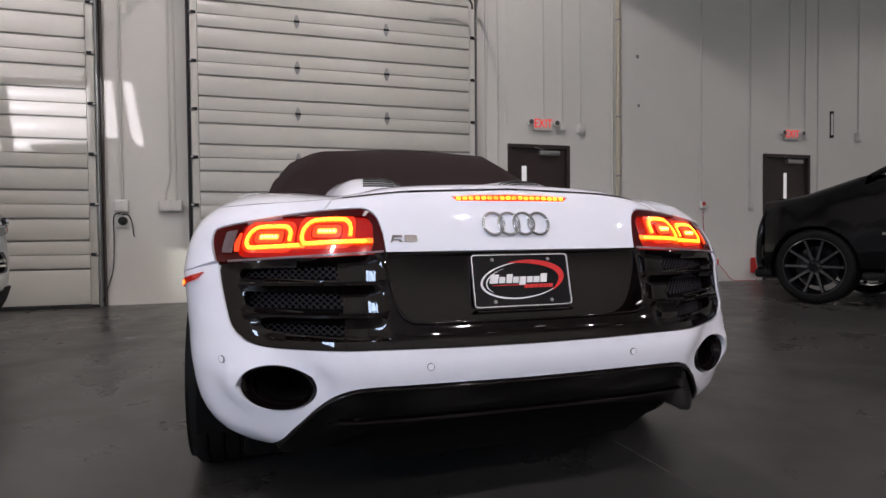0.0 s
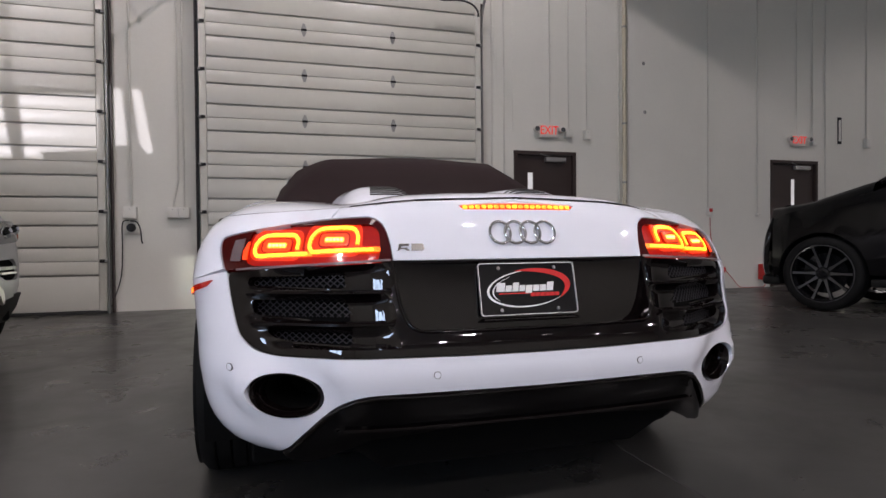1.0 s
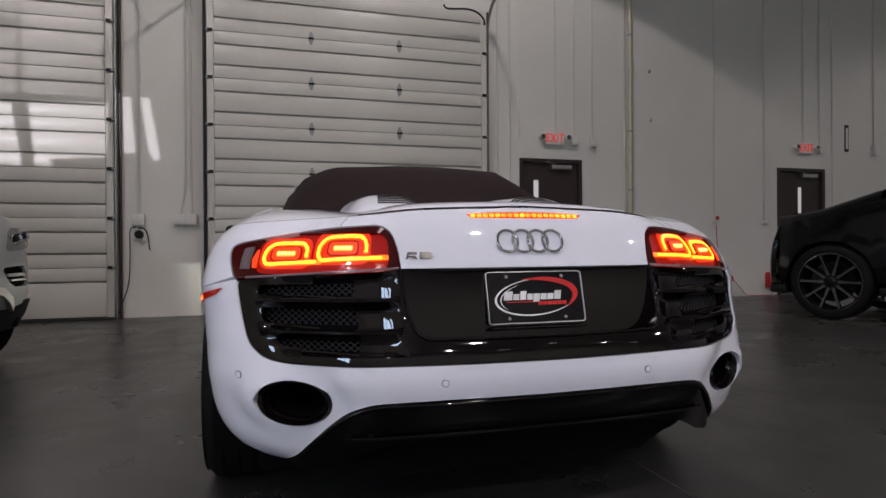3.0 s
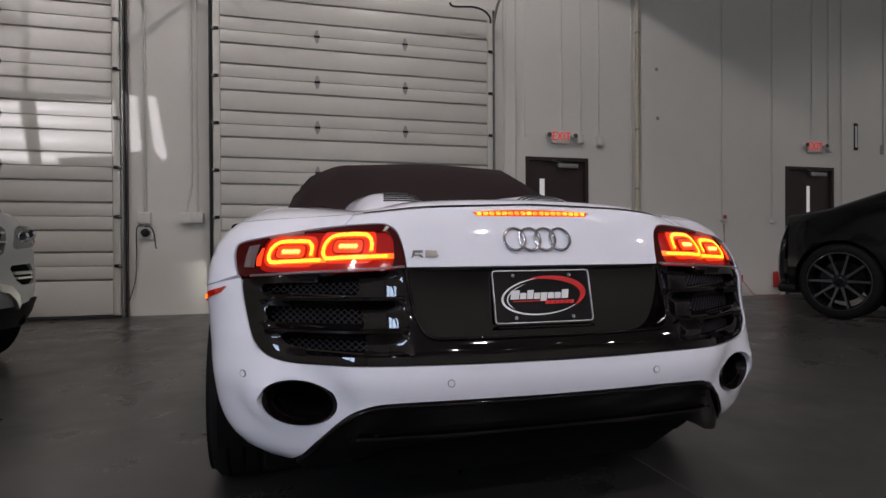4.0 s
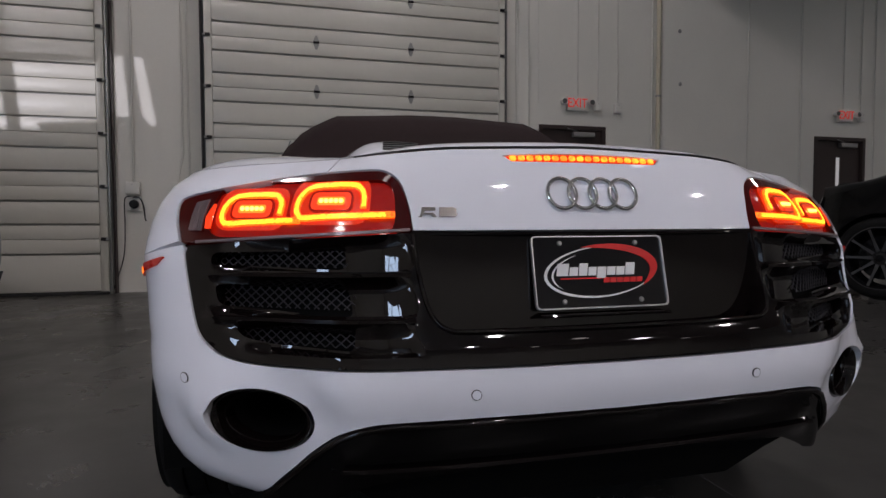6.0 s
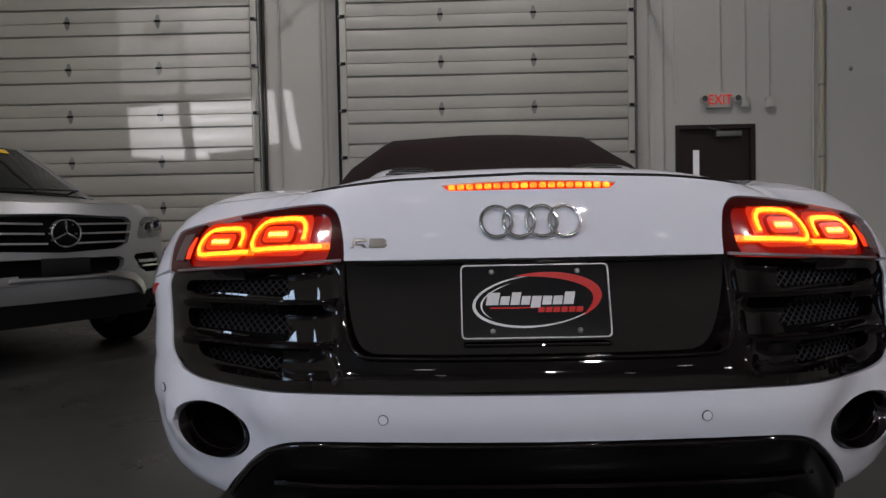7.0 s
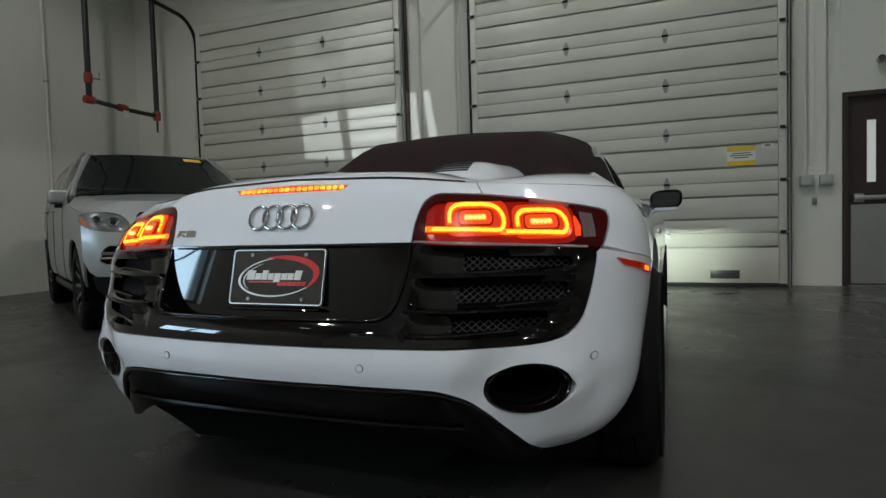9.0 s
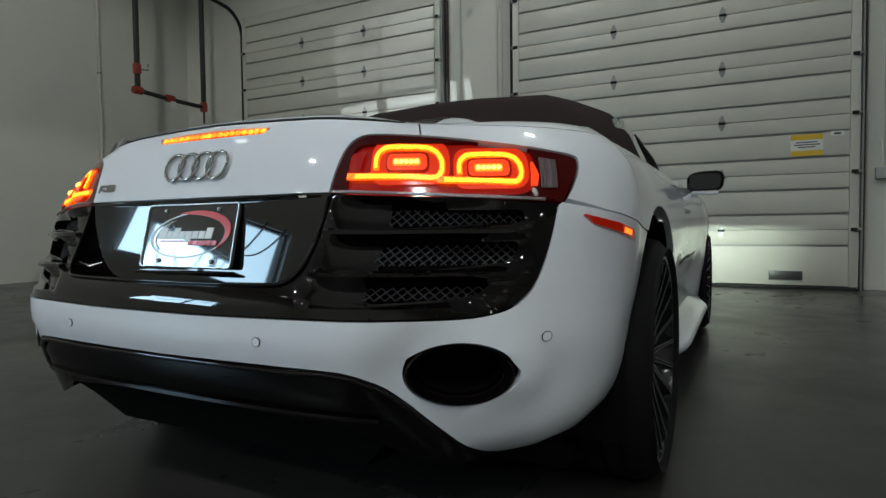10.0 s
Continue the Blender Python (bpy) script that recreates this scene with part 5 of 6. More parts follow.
# ---- wheels ----
def wheel(y, d, width, radius, rim_r, spokes, x_out, parent, rim_mat, edge_mat, dish=.05, name="wheel", slim=1.0, lined=False, flush=0.0):
    """A wheel whose outer face points along d (x)."""
    w = new(name)
    w.parent = parent
    w.location = (d * (x_out - width / 2), y, radius)
    h = width / 2
    s = .03
    prof = [(rim_r + .004, -h * .80), (rim_r + .02, -h * .96), (radius * .5 + rim_r * .5, -h), (radius - s, -h * .93), (radius - .008, -h * .80), (radius, -h * .6)]
    for k in range(-3, 4):
        c = k * h * .17
        prof += [(radius, c - .010), (radius - .007, c - .008), (radius - .007, c - .003), (radius, c - .001)] if k % 2 else [(radius, c - .006), (radius, c)]
    prof += [(radius, h * .6), (radius - .008, h * .80), (radius - s, h * .93), (radius * .5 + rim_r * .5, h), (rim_r + .02, h * .96), (rim_r + .004, h * .80)]
    part("tyre", lathe(prof + [prof[0]], axis="x", steps=64), M_TYRE, w, "black low-profile tyre", smooth=40)
    o = d * h
    bm = lathe([(rim_r + .006, o * .82), (rim_r + .008, o * .90), (rim_r - .004, o * .90), (rim_r - .016, o * .70), (rim_r - .03, o * .1), (rim_r - .03, -o * .8), (rim_r + .004, -o * .82)], axis="x", steps=56)
    part("rim", bm, rim_mat, w, "black alloy rim", smooth=40)
    part("rim_lip", lathe([(rim_r + .002, o * .905), (rim_r + .009, o * .90), (rim_r + .009, o * .86), (rim_r - .004, o * .895)], axis="x", steps=56), edge_mat, w, "bright rim edge")
    part("brake_disc", lathe([(.0, o * .05), (rim_r * .72, o * .05), (rim_r * .72, -o * .1), (.0, -o * .1)], axis="x", steps=40), M_RIM, w, "dark steel brake disc")
    part("hub", lathe([(.0, o * .70), (.035, o * .70), (.05, o * .62), (.075, o * .55), (.08, o * .1), (.0, o * .1)], axis="x", steps=24), rim_mat, w)
    for k in range(spokes):
        a = 2 * math.pi * k / spokes
        bm = bmesh.new()
        secs = []
        for r, hw, f in ((.06, .017, .60), (rim_r * .5, .011, .66), (rim_r * .8, .010, .78), (rim_r - .01, .014, .84)):
            f, hw = f + flush, hw * slim
            sec = []
            for u, x in ((-hw, o * f), (hw, o * f), (hw * 1.3, o * (f - .28)), (-hw * 1.3, o * (f - .28))):
                sec.append(bm.verts.new((x, r * math.cos(a) - u * math.sin(a), r * math.sin(a) + u * math.cos(a))))
            secs.append(sec)
        for s0, s1 in zip(secs, secs[1:]):
            for j in range(4):
                bm.faces.new((s0[j], s0[(j + 1) % 4], s1[(j + 1) % 4], s1[j]))
        part("spoke", bm, rim_mat, w)
        bm = bmesh.new()
        es = []
        for r, hw, f in ((.075, .017, .60), (rim_r * .5, .011, .66), (rim_r * .8, .010, .78), (rim_r - .012, .014, .84)):
            f, hw = f + flush, hw * slim * .88
            es.append([bm.verts.new((o * f + d * .0015, r * math.cos(a) - u * math.sin(a), r * math.sin(a) + u * math.cos(a))) for u in ((-hw, -hw * .8, hw * .8, hw) if lined else (-hw, hw))])
        for s0, s1 in zip(es, es[1:]):
            for j in ((0, 2) if lined else (0,)):
                bm.faces.new((s0[j], s0[j + 1], s1[j + 1], s1[j]))
        part("spoke_face", bm, edge_mat, w)
    return w


for d in (-1, 1):
    wheel(AXLE_R, d, .30, .345, .284, 20, .986, car, M_RIM, M_RIMEDGE, slim=.55, lined=True, flush=.07)
    wheel(AXLE_F, d, .235, .335, .272, 20, .962, car, M_RIM, M_RIMEDGE, slim=.55, lined=True, flush=.07)
    for ax, r in ((AXLE_R, .43), (AXLE_F, .41)):
        rows = [[(d * x, ax + r * math.cos(a), .33 + r * math.sin(a)) for x in (.60, .94)] for a in np.linspace(-.25, math.pi + .25, 20)]
        part("wheel_well", grid_mesh(rows), M_DARK, car, "dark wheel housing")
        rows = [[(d * .60, ax + k * r * math.cos(a), .33 + k * r * math.sin(a)) for k in (.0, .5, 1.0)] for a in np.linspace(-.25, math.pi + .25, 16)]
        part("well_wall", grid_mesh(rows), M_DARK, car)
# head lamps throw their beams on the roll-up door
for d in (-1, 1):
    lamp("headlamp_beam", "SPOT", look(CAR @ Vector((d * .66, 4.46, .650)), CAR @ Vector((d * .95, 9.0, .56))), 330, (0.90, 1.0, 0.84), cone=58, blend=1.0, soft=.003)
    # unseen plate added before the lamp to give the beam a level top
    part("beam_shield", box(d * .66 - .12, d * .66 + .12, 4.44, 4.57, .6508, .658), M_DARK, car, "added dark plate, unseen, that cuts off the top of the beam")

# ---- the two parked sport-utility cars: their front is at y = 0 and looks along -y ----


def suv_section(y, p):
    """Half outline of the body at y: (x, z) from sill to roof's middle."""
    hw = p["hw"] * curve(y, (0, .88), (.2, .945), (.4, .98), (.9, 1.0), (p["len"] - .7, 1.0), (p["len"] - .1, .95), (p["len"], .90))
    belt = curve(y, (0, p["hood0"] - .22), (.3, p["hood0"] - .10), (p["cowl"], p["belt"]), (p["len"], p["belt"] + .05))
    if y <= p["cowl"]:
        top = curve(y, (0, p["hood0"] - .05), (.25, p["hood0"] + .01), (.7, p["hood0"] + .06), (p["cowl"], p["hood1"]))
        rw = hw * .80
        out = [(hw * .93, p["sill"]), (hw * .985, p["sill"] + .12), (hw, .62), (hw * .995, belt - .12), (hw * .97, belt - .02), (hw * .90, belt + (top - belt) * .75), (rw, top - .012), (hw * .5, top + .004), (hw * .2, top + .012), (0, top + .014)]
    else:
        top = curve(y, (p["cowl"], p["hood1"]), (p["roof_y"], p["tall"] - .03), (p["roof_y"] + .5, p["tall"]), (p["len"] - .9, p["tall"] - .03), (p["len"] - .25, p["tall"] - .14), (p["len"], p["belt"] + .1))
        t = np.clip((top - belt) / (p["tall"] - belt), 0, 1)
        rw = hw * (.90 - .17 * t)
        out = [(hw * .93, p["sill"]), (hw * .985, p["sill"] + .12), (hw, .62), (hw * .995, belt - .12), (hw * .97, belt), (hw * (.97 - .05 * t), belt + (top - belt) * .35), (rw + hw * .05 * t, belt + (top - belt) * .82), (rw * .94, top - .02 * t), (rw * .5, top + .01), (0, top + .015)]
    return out


def suv_surface(p):
    ts = np.linspace(0, 1, 10)
    cache = {}

    def f(y, v):
        """v runs from 0 at the sill to 1 at the roof's middle; negative v is the other side."""
        key = round(float(y), 4)
        if key not in cache:
            pts, L = smooth_table(suv_section(float(y), p), 6)
            cache[key] = (pts, np.linspace(0, 1, len(pts)))
        pts, L = cache[key]
        a = abs(v)
        return (math.copysign(1, v) * np.interp(a, L, pts[:, 0]), y, np.interp(a, L, pts[:, 1]))
    return f


def bonnet_edge(f, p):
    """Front edge of the bonnet, where it meets the face of the car: (y, v) from the side to the middle."""
    if "face" not in p:
        return [(.06, .448), (.06, 1.0)][::-1][::-1]
    out = []
    for v in np.linspace(.448, 1, 14):
        y = .15
        for _ in range(12):
            q = f(y, v)
            y = .5 * y + .5 * p["face"](q[0], min(q[2], 1.15))[1]
        out.append((y, v))
    return out


def suv(name, m, p, paint, label):
    drop, size = p["drop"], p["size"]
    t = thing(name, m @ Matrix.Translation((0, 0, drop * size)) @ Matrix.Scale(size, 4), label, "car")
    f = suv_surface(p)
    core = (0, p["len"] / 2, .8)
    ax, L, wr = p["axle"], p["len"], p["wheel_r"]
    ax2 = ax + p["base"]
    for d in (-1, 1):
        # body side with wheel arches, cut from the skin in (y, v)
        def z_to_v(y, z):
            vs_ = np.linspace(0, .5, 60)
            zs = [f(y, v)[2] for v in vs_]
            return float(np.interp(z, zs, vs_))
        ring = []
        for c in (ax, ax2):
            pts = [(c + p["arch"] * math.cos(a), wr + p["arch"] * math.sin(a)) for a in np.linspace(math.pi, 0, 18)]
            ring.append([(y, max(0.0, z_to_v(y, z))) for y, z in pts if z > p["sill"] - .0])
        nose_edge = [(p["edge"](z) + .004, z_to_v(p["edge"](z), z)) for z in (1.08, 1.0, .9, .75, .6, .45)] if "edge" in p else [(.30, .445)]
        first = [] if "edge" in p else [(.28, .0)]
        out = first + ring[0] + ring[1] + [(L - .05, .0), (L - .05, .445), (p["cowl"] + .05, .445), (p["cowl"] - .1, .445), (bonnet_edge(f, p)[0][0] + .003 if "edge" in p else .5, .445)] + nose_edge
        patch("body_side", lambda y, v, d=d: f(y, d * v), out, paint, t, step=.09, depth=.02, core=core, label="painted body side")
        patch("bonnet", lambda y, v, d=d: f(y, d * v), bonnet_edge(f, p) + [(p["cowl"] - .02, 1.0), (p["cowl"] - .06, .448)], paint, t, step=.09, depth=.01, core=core, label="painted bonnet half")
        # side glass and pillars
        y0, y1 = p["cowl"] + .55, L - .55
        yb = (p["cowl"] + .32)
        for a, b in ((yb + .1, yb + 1.10), (yb + 1.18, yb + 2.05), (yb + 2.13, L - .45)):
            lo = a if a > yb + .2 else a + .0
            patch("side_window", lambda y, v, d=d: f(y, d * v), [(a, .46), (b, .46), (b, .745), (max(a, p["roof_y"] - .12), .745), (max(a, p["roof_y"] - .32), .64)], M_CARGLASS, t, step=.1, depth=.01, lift=.004, core=core, label="dark side window")
        patch("cabin_side", lambda y, v, d=d: f(y, d * v), [(p["cowl"] + .02, .447), (L - .05, .447), (L - .12, .79), (p["roof_y"] - .02, .79), (p["cowl"] + .3, .60)], paint, t, step=.1, depth=.01, core=core)
        patch("roof_half", lambda y, v, d=d: f(y, d * v), [(p["roof_y"], .79), (L - .12, .79), (L - .25, 1.0), (p["roof_y"] + .02, 1.0)], paint, t, step=.1, depth=.01, core=core, label="painted roof half")
        patch("windscreen_half", lambda y, v, d=d: f(y, d * v), [(p["cowl"] + .0, .53), (p["cowl"] + .02, 1.0), (p["roof_y"] - .01, 1.0), (p["roof_y"] - .02, .80), (p["cowl"] + .33, .66)], M_CARGLASS, t, step=.1, depth=.01, core=core, label="dark windscreen")
        part("pillar", sweep([Vector(f(y, d * v)) + Vector((0, -.004, .004)) for y, v in ((p["cowl"] + .0, .52), (p["cowl"] + .33, .66), (p["roof_y"] - .02, .79))], .03, sides=8), paint, t, "painted screen pillar")
        part("roof_rail", sweep([Vector(f(y, d * .80)) + Vector((0, 0, .045 if 0 < k < 7 else .0)) for k, y in enumerate(np.linspace(p["roof_y"] + .15, L - .6, 8))], .018, sides=8), M_SATINCHROME if paint is M_SILVER else M_SATIN, t, "roof rail")
        mi = new("door_mirror")
        mi.parent = t
        b = f(p["cowl"] + .42, d * .455)
        mi.location = (b[0] + d * .03, p["cowl"] + .46, b[2] + .06)
        bm = box(-.105, .105, -.07, .06, -.075, .08, bevel=.04, segs=4)
        part("mirror_shell", bm, paint, mi, "painted mirror shell")
        part("mirror_base", box(-.14 if d > 0 else -.05, .05 if d > 0 else .14, -.03, .04, -.115, -.07, bevel=.015), M_SATIN, mi, "black mirror foot")
        for c in (ax, ax2):
            w_ = wheel(c, d, p["tyre_w"], wr + p["drop"] * .6, p["rim_r"], p["spokes"], p["hw"] * .985, t, p["rim_mat"], p["edge_mat"], slim=p["slim"])
            w_.location.z -= drop
            rows = [[(d * x, c + p["arch"] * math.cos(a), wr + p["arch"] * math.sin(a)) for x in (.5, p["hw"] * .97)] for a in np.linspace(-.3, math.pi + .3, 16)]
            part("wheel_well", grid_mesh(rows), M_DARK, t)
        part("sill_trim", box(d * p["hw"] * .90 - .05, d * p["hw"] * .90 + .05, ax + p["arch"], ax2 - p["arch"], p["sill"] - .06, p["sill"] + .03, bevel=.02), M_SATIN, t, "dark sill trim")
        for hy in (p["cowl"] + 1.2, p["cowl"] + 2.1):
            q = f(hy, d * .37)
            part("door_handle", box(q[0] - .02, q[0] + .02, hy, hy + .2, q[2] - .02, q[2] + .02, bevel=.012), paint, t, "painted door handle")
        for hy in (p["cowl"] + .28, p["cowl"] + 1.32, p["cowl"] + 2.2):
            part("door_gap", add_sweep(bmesh.new(), [Vector(f(hy, d * v)) + Vector((d * .001, 0, 0)) for v in np.linspace(.06, .44, 12)], 0, flat=(.0022, .002)), M_SATIN, t, smooth=0)
    part("tailgate", thicken(grid_mesh([[Vector(f(L - .05, v)) for v in np.linspace(-1, -.02, 12)], [Vector((f(L - .05, v)[0], L, f(L - .05, v)[2])) for v in np.linspace(-1, -.02, 12)]]), .02), paint, t)
    part("rear_wall", box(-p["hw"] * .85, p["hw"] * .85, L - .12, L - .06, p["sill"], p["belt"] + .3, bevel=.02), paint, t)
    part("underbody", box(-p["hw"] * .8, p["hw"] * .8, .25, L - .3, p["sill"] - .04, p["sill"] + .12, bevel=.02), M_DARK, t, "dark underbody")
    part("inner_block", box(-p["hw"] * .66, p["hw"] * .66, .3, L - .3, p["sill"] + .1, p["belt"] - .12, bevel=.02), M_DARK, t, "dark inner structure")
    part("seat_row", box(-p["hw"] * .6, p["hw"] * .6, p["cowl"] + 1.3, p["cowl"] + 1.5, p["belt"] - .2, p["belt"] + .25, bevel=.08, segs=3), M_DARK, t, "dark seats")
    return t, f


def front_face(p, bow=.20, rake=.10):
    def g(x, z):
        u = abs(x) / p["hw"]
        k = .02 + bow * u ** 2.4 + .30 * max(0, u - .86) / .14 * max(0, u - .86)
        return (x, k + curve(z, (.2, .14), (.35, .04), (.5, 0.0), (.68, .0), (.80, .015), (.95, .05), (p["hood0"] + .02, .16)), z)
    return g


def body_x(y, z, p):
    t, _ = smooth_table(suv_section(float(y), p), 6)
    return float(np.interp(z, t[:, 1], t[:, 0]))


def wrapped_face(p, bow):
    """The front face, drawn in at its ends to lie on the flanks."""
    g0 = front_face(p, bow=bow)

    def g(x, z):
        y = g0(x, z)[1]
        a = abs(x)
        if a > .6:
            x = x * (1 + float(ease(a, .6, 1.03)) * (body_x(y, z, p) / 1.03 - 1))
        return (x, y, z)
    return g


# silver car beside the west roll-up door
SP = dict(size=.94, drop=.0555, hw=1.01, len=4.9, hood0=1.13, hood1=1.26, cowl=1.42, belt=1.18, tall=1.81, roof_y=2.25, sill=.30, axle=.88, base=3.0, wheel_r=.375, arch=.43, tyre_w=.26, rim_r=.25, spokes=10, slim=1.5, rim_mat=M_RIM, edge_mat=M_RIM)
g = wrapped_face(SP, .28)


def on_face(x, z):
    u = x
    for _ in range(8):
        u = min(u + x - g(u, z)[0], 1.03)
    return u


SP["face"], SP["edge"] = lambda x, z: g(on_face(x, z), z), lambda z: g(1.03, z)[1]
sil, sf = suv("silver_suv", pose(-1.97, 4.42, 0, 0, 0, 59.4), SP, M_SILVER, "silver sport-utility car with dark grille, parked facing out")
core = (0, 2.4, .8)

TOPE = [(on_face(q_[0], q_[2] - .004), q_[2] - .004) for q_ in (sf(y_, v_) for y_, v_ in bonnet_edge(sf, SP)) if .02 < q_[0]]
up = [(-1.0, .52), (-.94, .46), (-.60, .42), (.60, .42), (.94, .46), (1.0, .52), (1.03, .62), (1.03, 1.06)] + TOPE + side(TOPE[::-1], -1) + [(-1.03, 1.06), (-1.03, .62)]
GR = [(-.51, .83), (-.41, .785), (0, .765), (.41, .785), (.51, .83), (.585, 1.0), (.55, 1.035), (0, 1.05), (-.55, 1.035), (-.585, 1.0)]
HLr = spline([(.62, .865), (.71, .858), (.89, .88), (.985, .93), (1.0, 1.0), (.97, 1.035), (.83, 1.04), (.70, 1.005), (.64, .935)], True, 3)
FGr = [(.69, .58), (.88, .58), (.925, .61), (.89, .71), (.84, .745), (.57, .735), (.55, .71), (.61, .62)]
LOWG = [(-.40, .60), (.40, .60), (.45, .64), (.46, .70), (.42, .725), (-.42, .725), (-.46, .70), (-.45, .64)]
patch("front_fascia", g, up, M_SILVER, sil, holes=[GR, HLr, side(HLr, -1), FGr, side(FGr, -1), LOWG], step=.06, depth=.05, core=core, label="silver front bumper and fascia")
grl = patch("grille", lambda x, z: (x, g(x, z)[1] + .045, z), [(p_[0] * 1.03, .90 + (p_[1] - .90) * 1.04) for p_ in GR], M_DARK, sil, step=.08, depth=0, core=core, label="dark grille with bright bars")
for z in (.83, .90, .97):
    for x0, x1 in ((-.55, -.11), (.11, .55)):
        w = 1 - .12 * max(0, .90 - z) / .07
        part("grille_bar", add_sweep(bmesh.new(), [Vector(g(x, z + .01 * (abs(x) / .5))) + Vector((0, .015, 0)) for x in np.linspace(x0 * w, x1 * w, 10)], 0, flat=(.02, .0065)), M_SATINCHROME, grl, "silver grille bar", smooth=40)
star = new("round_emblem")
star.parent, star.location = sil, (0, .0, .905)
part("emblem_ring", lathe([(.091, -.015), (.097, -.02), (.103, -.015), (.103, .02), (.091, .02), (.091, -.015)], axis="y", steps=40), M_CHROME, star, "chrome ring")
for k in range(3):
    a = radians(90 + 120 * k)
    part("emblem_arm", sweep([(0, -.016, 0), (.048 * math.cos(a), -.014, .048 * math.sin(a)), (.093 * math.cos(a), -.005, .093 * math.sin(a))], .009, sides=6), M_CHROME, star)
for d in (-1, 1):
    hl = patch("headlamp", lambda x, z: (x, g(x, z)[1] + .012, z), side([(p_[0], p_[1]) for p_ in HLr], d), M_LENS, sil, step=.05, depth=.0, core=core, label="clear headlamp with amber corner")
    for cx, cz, r in ((.755, .952, .043), (.872, .972, .040)):
        q = g(cx, cz)
        part("lamp_bowl", lathe([(.0, .0), (r * .5, -.006), (r, -.014), (r * 1.08, -.012), (r * 1.08, .0)], axis="y", steps=24, center=(d * cx, q[1] + .006, cz)), M_CHROME, hl, "chrome lamp bowl")
        part("lamp_eye", lathe([(.0, -.02), (r * .45, -.016), (r * .5, -.004)], axis="y", steps=18, center=(d * cx, q[1] + .004, cz)), M_CARGLASS, hl)
    patch("amber_corner", lambda x, z: (x, g(x, z)[1] + .006, z), side([(.93, .905), (.98, .935), (.998, .99), (.985, 1.01), (.945, .96)], d), M_ORANGE, hl, step=.05, depth=.004, core=core, label="amber reflector")
    fg = patch("lower_vent", lambda x, z: (x, g(x, z)[1] + .05, z), side([(p_[0] * 1.0, p_[1]) for p_ in FGr], d), M_DARK, sil, step=.06, depth=0, core=core, label="dark side vent with running light bar")
    part("running_light", add_sweep(bmesh.new(), [Vector(g(d * x, .675)) + Vector((0, .02, 0)) for x in np.linspace(.60, .90, 8)], 0, flat=(.014, .013)), M_LENS, fg, "clear light bar")
    part("vent_bar", add_sweep(bmesh.new(), [Vector(g(d * x, .635)) + Vector((0, .02, 0)) for x in np.linspace(.64, .90, 8)], 0, flat=(.012, .007)), M_SATINCHROME, fg)
    part("bumper_horn", add_sweep(bmesh.new(), [Vector(g(d * x, z)) + Vector((0, -.012, 0)) for x, z in ((.30, .585), (.42, .58), (.53, .555), (.60, .49), (.645, .42))], 0, flat=(.014, .03)), M_SATINCHROME, sil, "bright bumper horn", smooth=40)
    part("wiper", sweep([Vector(sf(y, d * v)) + Vector((0, -.01, .015)) for y, v in ((1.46, .97), (1.50, .80), (1.56, .66))], .008, sides=6), M_SATIN, sil, "black wiper")
patch("lower_grille", lambda x, z: (x, g(x, z)[1] + .05, z), [(p_[0] * 1.03, p_[1]) for p_ in LOWG], M_DARK, sil, step=.08, depth=0, core=core, label="dark lower grille")
part("skid_plate", box(-.36, .36, .0, .05, .565, .60, bevel=.012), M_SATINCHROME, sil, "bright bumper strip")
part("plate_holder", box(-.16, .16, -.012, .02, .61, .73, bevel=.008), M_SATIN, sil, "black plate holder")
patch("chin", lambda x, z: (x, g(x, max(z, .34))[1] + .02 + .25 * max(0, .40 - z), z), [(-.80, .25), (.80, .25), (.90, .36), (.93, .47), (-.93, .47), (-.90, .36)], M_SATIN, sil, step=.08, depth=.02, core=core, label="black lower valance")
stk = patch("windscreen_sticker", lambda y, v: sf(y, v), [(2.12, .84), (2.12, .90), (2.19, .90), (2.19, .84)], M_YELLOW, sil, step=.05, lift=.006, depth=0, core=core, label="yellow sticker on the windscreen")

# black car at the east side
BP = dict(size=1.0, drop=0.0, hw=1.03, len=5.2, hood0=1.22, hood1=1.50, cowl=1.40, belt=1.38, tall=1.98, roof_y=2.20, sill=.36, axle=.84, base=3.0, wheel_r=.435, arch=.475, tyre_w=.28, rim_r=.325, spokes=10, slim=1.25, rim_mat=M_RIM, edge_mat=M_RIMDULL)
BP["face"] = front_face(BP, bow=.16)
blk, bf = suv("black_suv", pose(6.83, 6.55, 0, 0, 0, -160), BP, M_BLACKPAINT, "black sport-utility car on large dark alloy wheels")
gb = front_face(BP, bow=.16)
up = [(-.98, .40), (-.6, .36), (.6, .36), (.98, .40), (1.01, .7), (.97, 1.10), (.7, 1.17), (-.7, 1.17), (-.97, 1.10), (-1.01, .7)]
BG = [(-.52, .68), (.52, .68), (.56, 1.02), (-.56, 1.02)]
BH = [(.62, .84), (.93, .84), (.95, 1.02), (.64, 1.03)]
patch("front_fascia", gb, up, M_BLACKPAINT, blk, holes=[BG, BH, side(BH, -1)], step=.07, depth=.05, core=core, label="black front fascia")
grl = patch("grille", lambda x, z: (x, gb(x, z)[1] + .04, z), [(p_[0] * 1.03, p_[1]) for p_ in BG], M_DARK, blk, step=.1, depth=0, core=core, label="dark grille")
for z in (.74, .81, .88, .95):
    part("grille_bar", add_sweep(bmesh.new(), [Vector(gb(x, z)) + Vector((0, .01, 0)) for x in np.linspace(-.52, .52, 12)], 0, flat=(.02, .014)), M_RIM, grl, smooth=40)
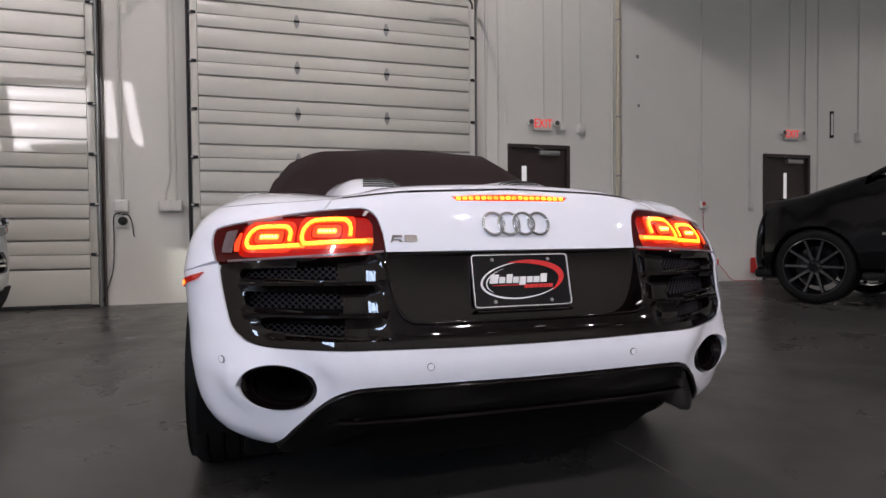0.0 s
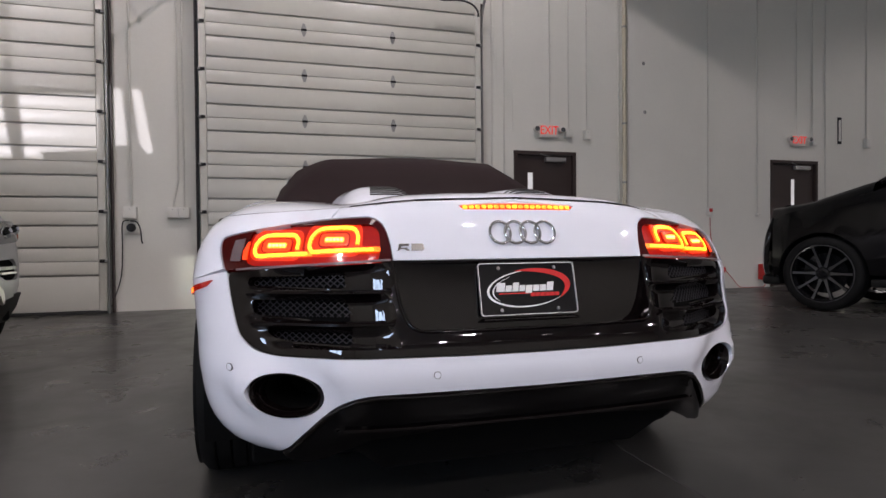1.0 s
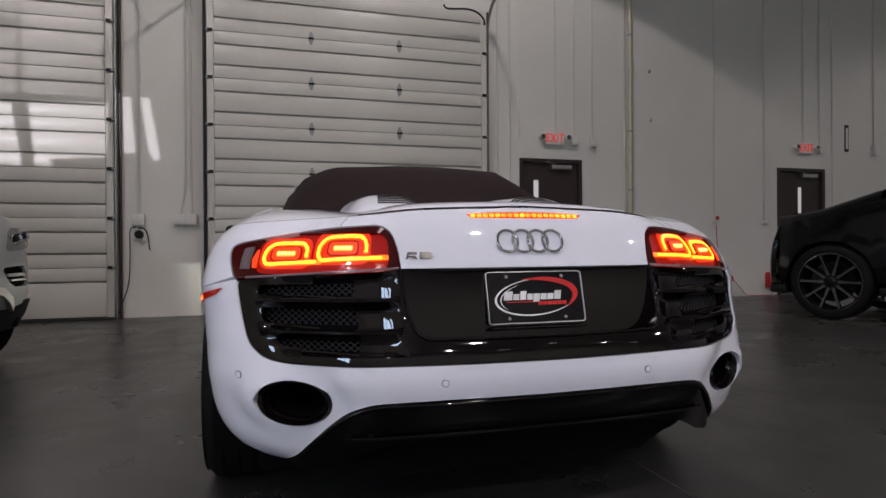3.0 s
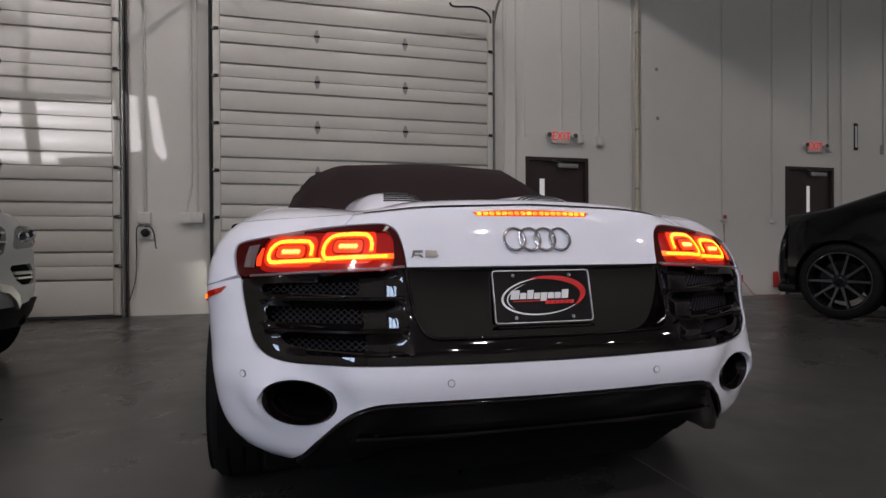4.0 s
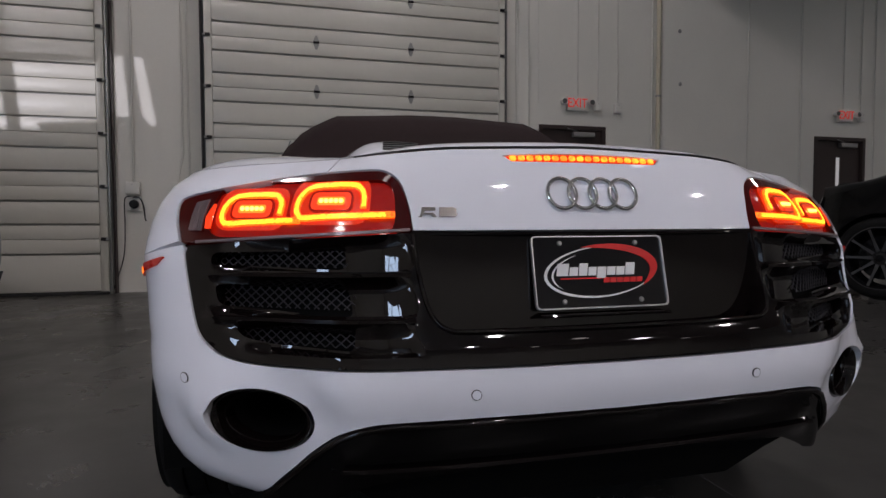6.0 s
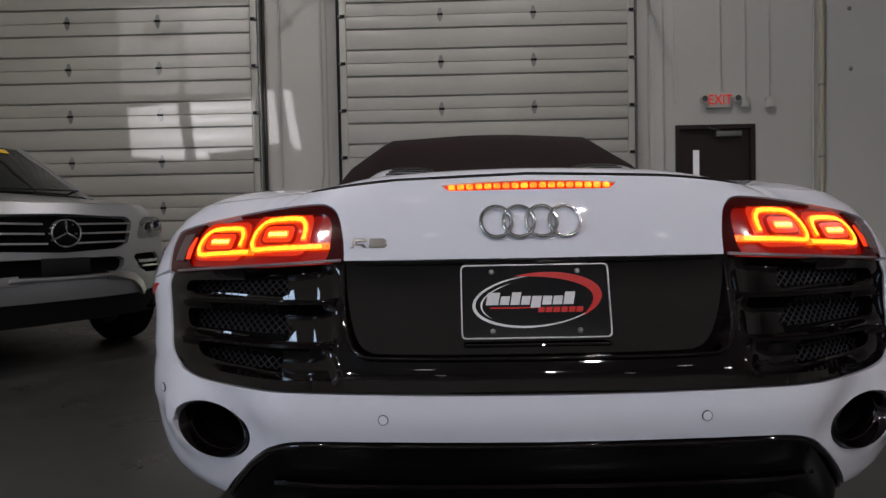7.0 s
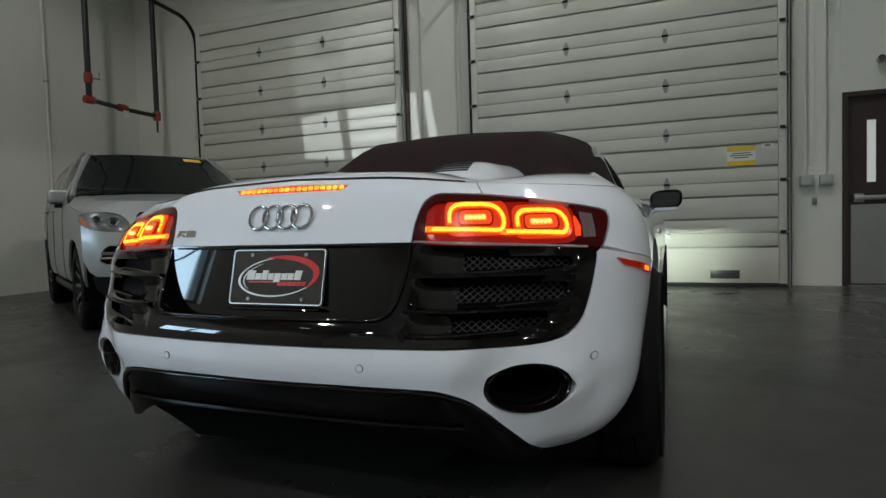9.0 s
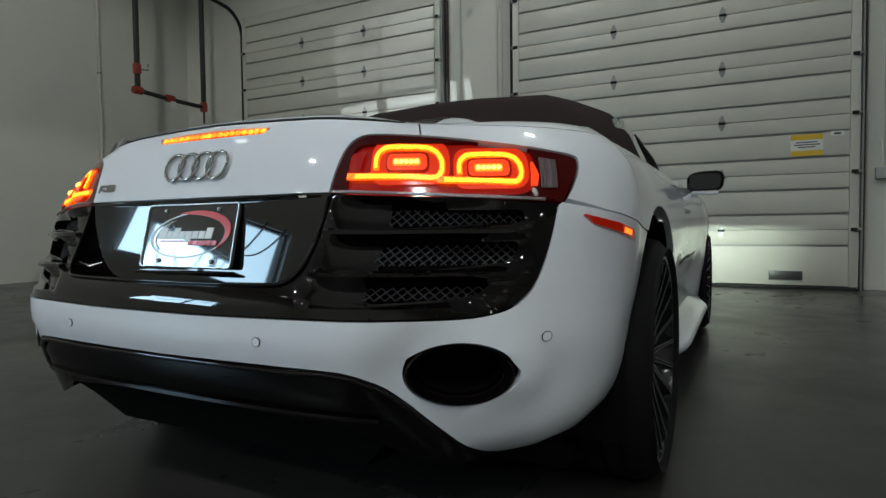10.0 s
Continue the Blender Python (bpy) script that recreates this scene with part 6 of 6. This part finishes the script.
for d in (-1, 1):
    patch("headlamp", lambda x, z: (x, gb(x, z)[1] + .012, z), side(BH, d), M_LENS, blk, step=.06, depth=0, core=core, label="clear headlamp")
    part("tow_bar", box(d * .55 - .12, d * .55 + .12, .03, .12, .42, .50, bevel=.02), M_SATIN, blk)
part("chin", box(-.9, .9, .12, .34, .27, .39, bevel=.04, segs=3), M_SATIN, blk, "black lower valance")
part("running_board", box(.96, 1.08, 1.55, 3.25, .36, .43, bevel=.02), M_SATIN, blk, "black running board")
part("running_board", box(-1.08, -.96, 1.55, 3.25, .36, .43, bevel=.02), M_SATIN, blk, "black running board")
q = bf(1.72, .30)
part("wing_badge", box(q[0] - .004, q[0] + .008, 1.52, 1.78, .80, .83, bevel=.004), M_SATINCHROME, blk, "chrome wing strip")
# yellow paper on the dashboard side of its windscreen
patch("windscreen_sticker", lambda y, v: bf(y, v), [(1.70, .60), (1.82, .66), (1.90, .66), (1.78, .60)], M_YELLOW, blk, step=.05, lift=.006, depth=0, core=core, label="yellow sticker on the windscreen")

# ---- small things on the walls ----
for x, z in ((5.86, 3.67), (5.88, 2.89)):
    tagged(part("wall_bolt", lathe([(.0, -.02), (.012, -.018), (.018, -.010), (.03, -.003), (.03, .002)], axis="y", steps=12, center=(x, Y1, z)), M_TRACK, None, "small dark anchor bolt in the painted wall"), category="bolt")
hose = thing("fire_hose_box", pose(8.22, Y1, .265), "small red steel box low on the wall", "box")
part("box_body", box(-.09, .09, -.10, -.002, -.13, .13, bevel=.012), M_RED, hose, "red enamelled body")
part("box_lid", box(-.085, .085, -.112, -.101, -.122, .122, bevel=.005), M_RED, hose, "red lid")
part("box_latch", box(.04, .06, -.122, -.113, -.02, .02, bevel=.003), M_TRACK, hose)
cord = [(7.13, Y1 - .012, 1.20), (7.16, Y1 - .014, .8), (7.34, Y1 - .02, .42), (7.58, Y1 - .02, .17), (7.68, Y1 - .03, .05), (7.76, Y1 - .05, .012), (8.0, Y1 - .06, .010), (8.20, Y1 - .07, .02), (8.22, Y1 - .06, .14)]
tagged(part("red_cord", sweep(spline(cord, False, 5), .0055, sides=6), M_RED, None, "thin red cord hanging down the wall to the floor"), category="cord")
strip = [(-4.78, Y1 - .20, 4.78), (-4.62, Y1 - .22, 4.70), (-4.29, Y1 - .22, 4.58), (-4.1, Y1 - .22, 4.61), (-3.78, Y1 - .22, 4.56), (-3.55, Y1 - .22, 4.58), (-3.38, Y1 - .22, 4.53), (-3.11, Y1 - .20, 4.60)]
tagged(part("loose_seal", sweep(spline(strip, False, 5), .022, sides=7), M_SEAL, None, "loose black rubber seal hanging over the roll-up door"), category="door seal")
tail = [(2.30, Y1 - .42, 4.20), (2.36, Y1 - .43, 4.15), (2.62, Y1 - .43, 4.17), (2.78, Y1 - .43, 4.14), (2.88, Y1 - .42, 4.06), (2.90, Y1 - .40, 3.98)]
tagged(part("lift_cable", sweep(spline(tail, False, 5), .014, sides=6), M_SEAL, None, "slack dark lift cable beside the door track"), category="cable")
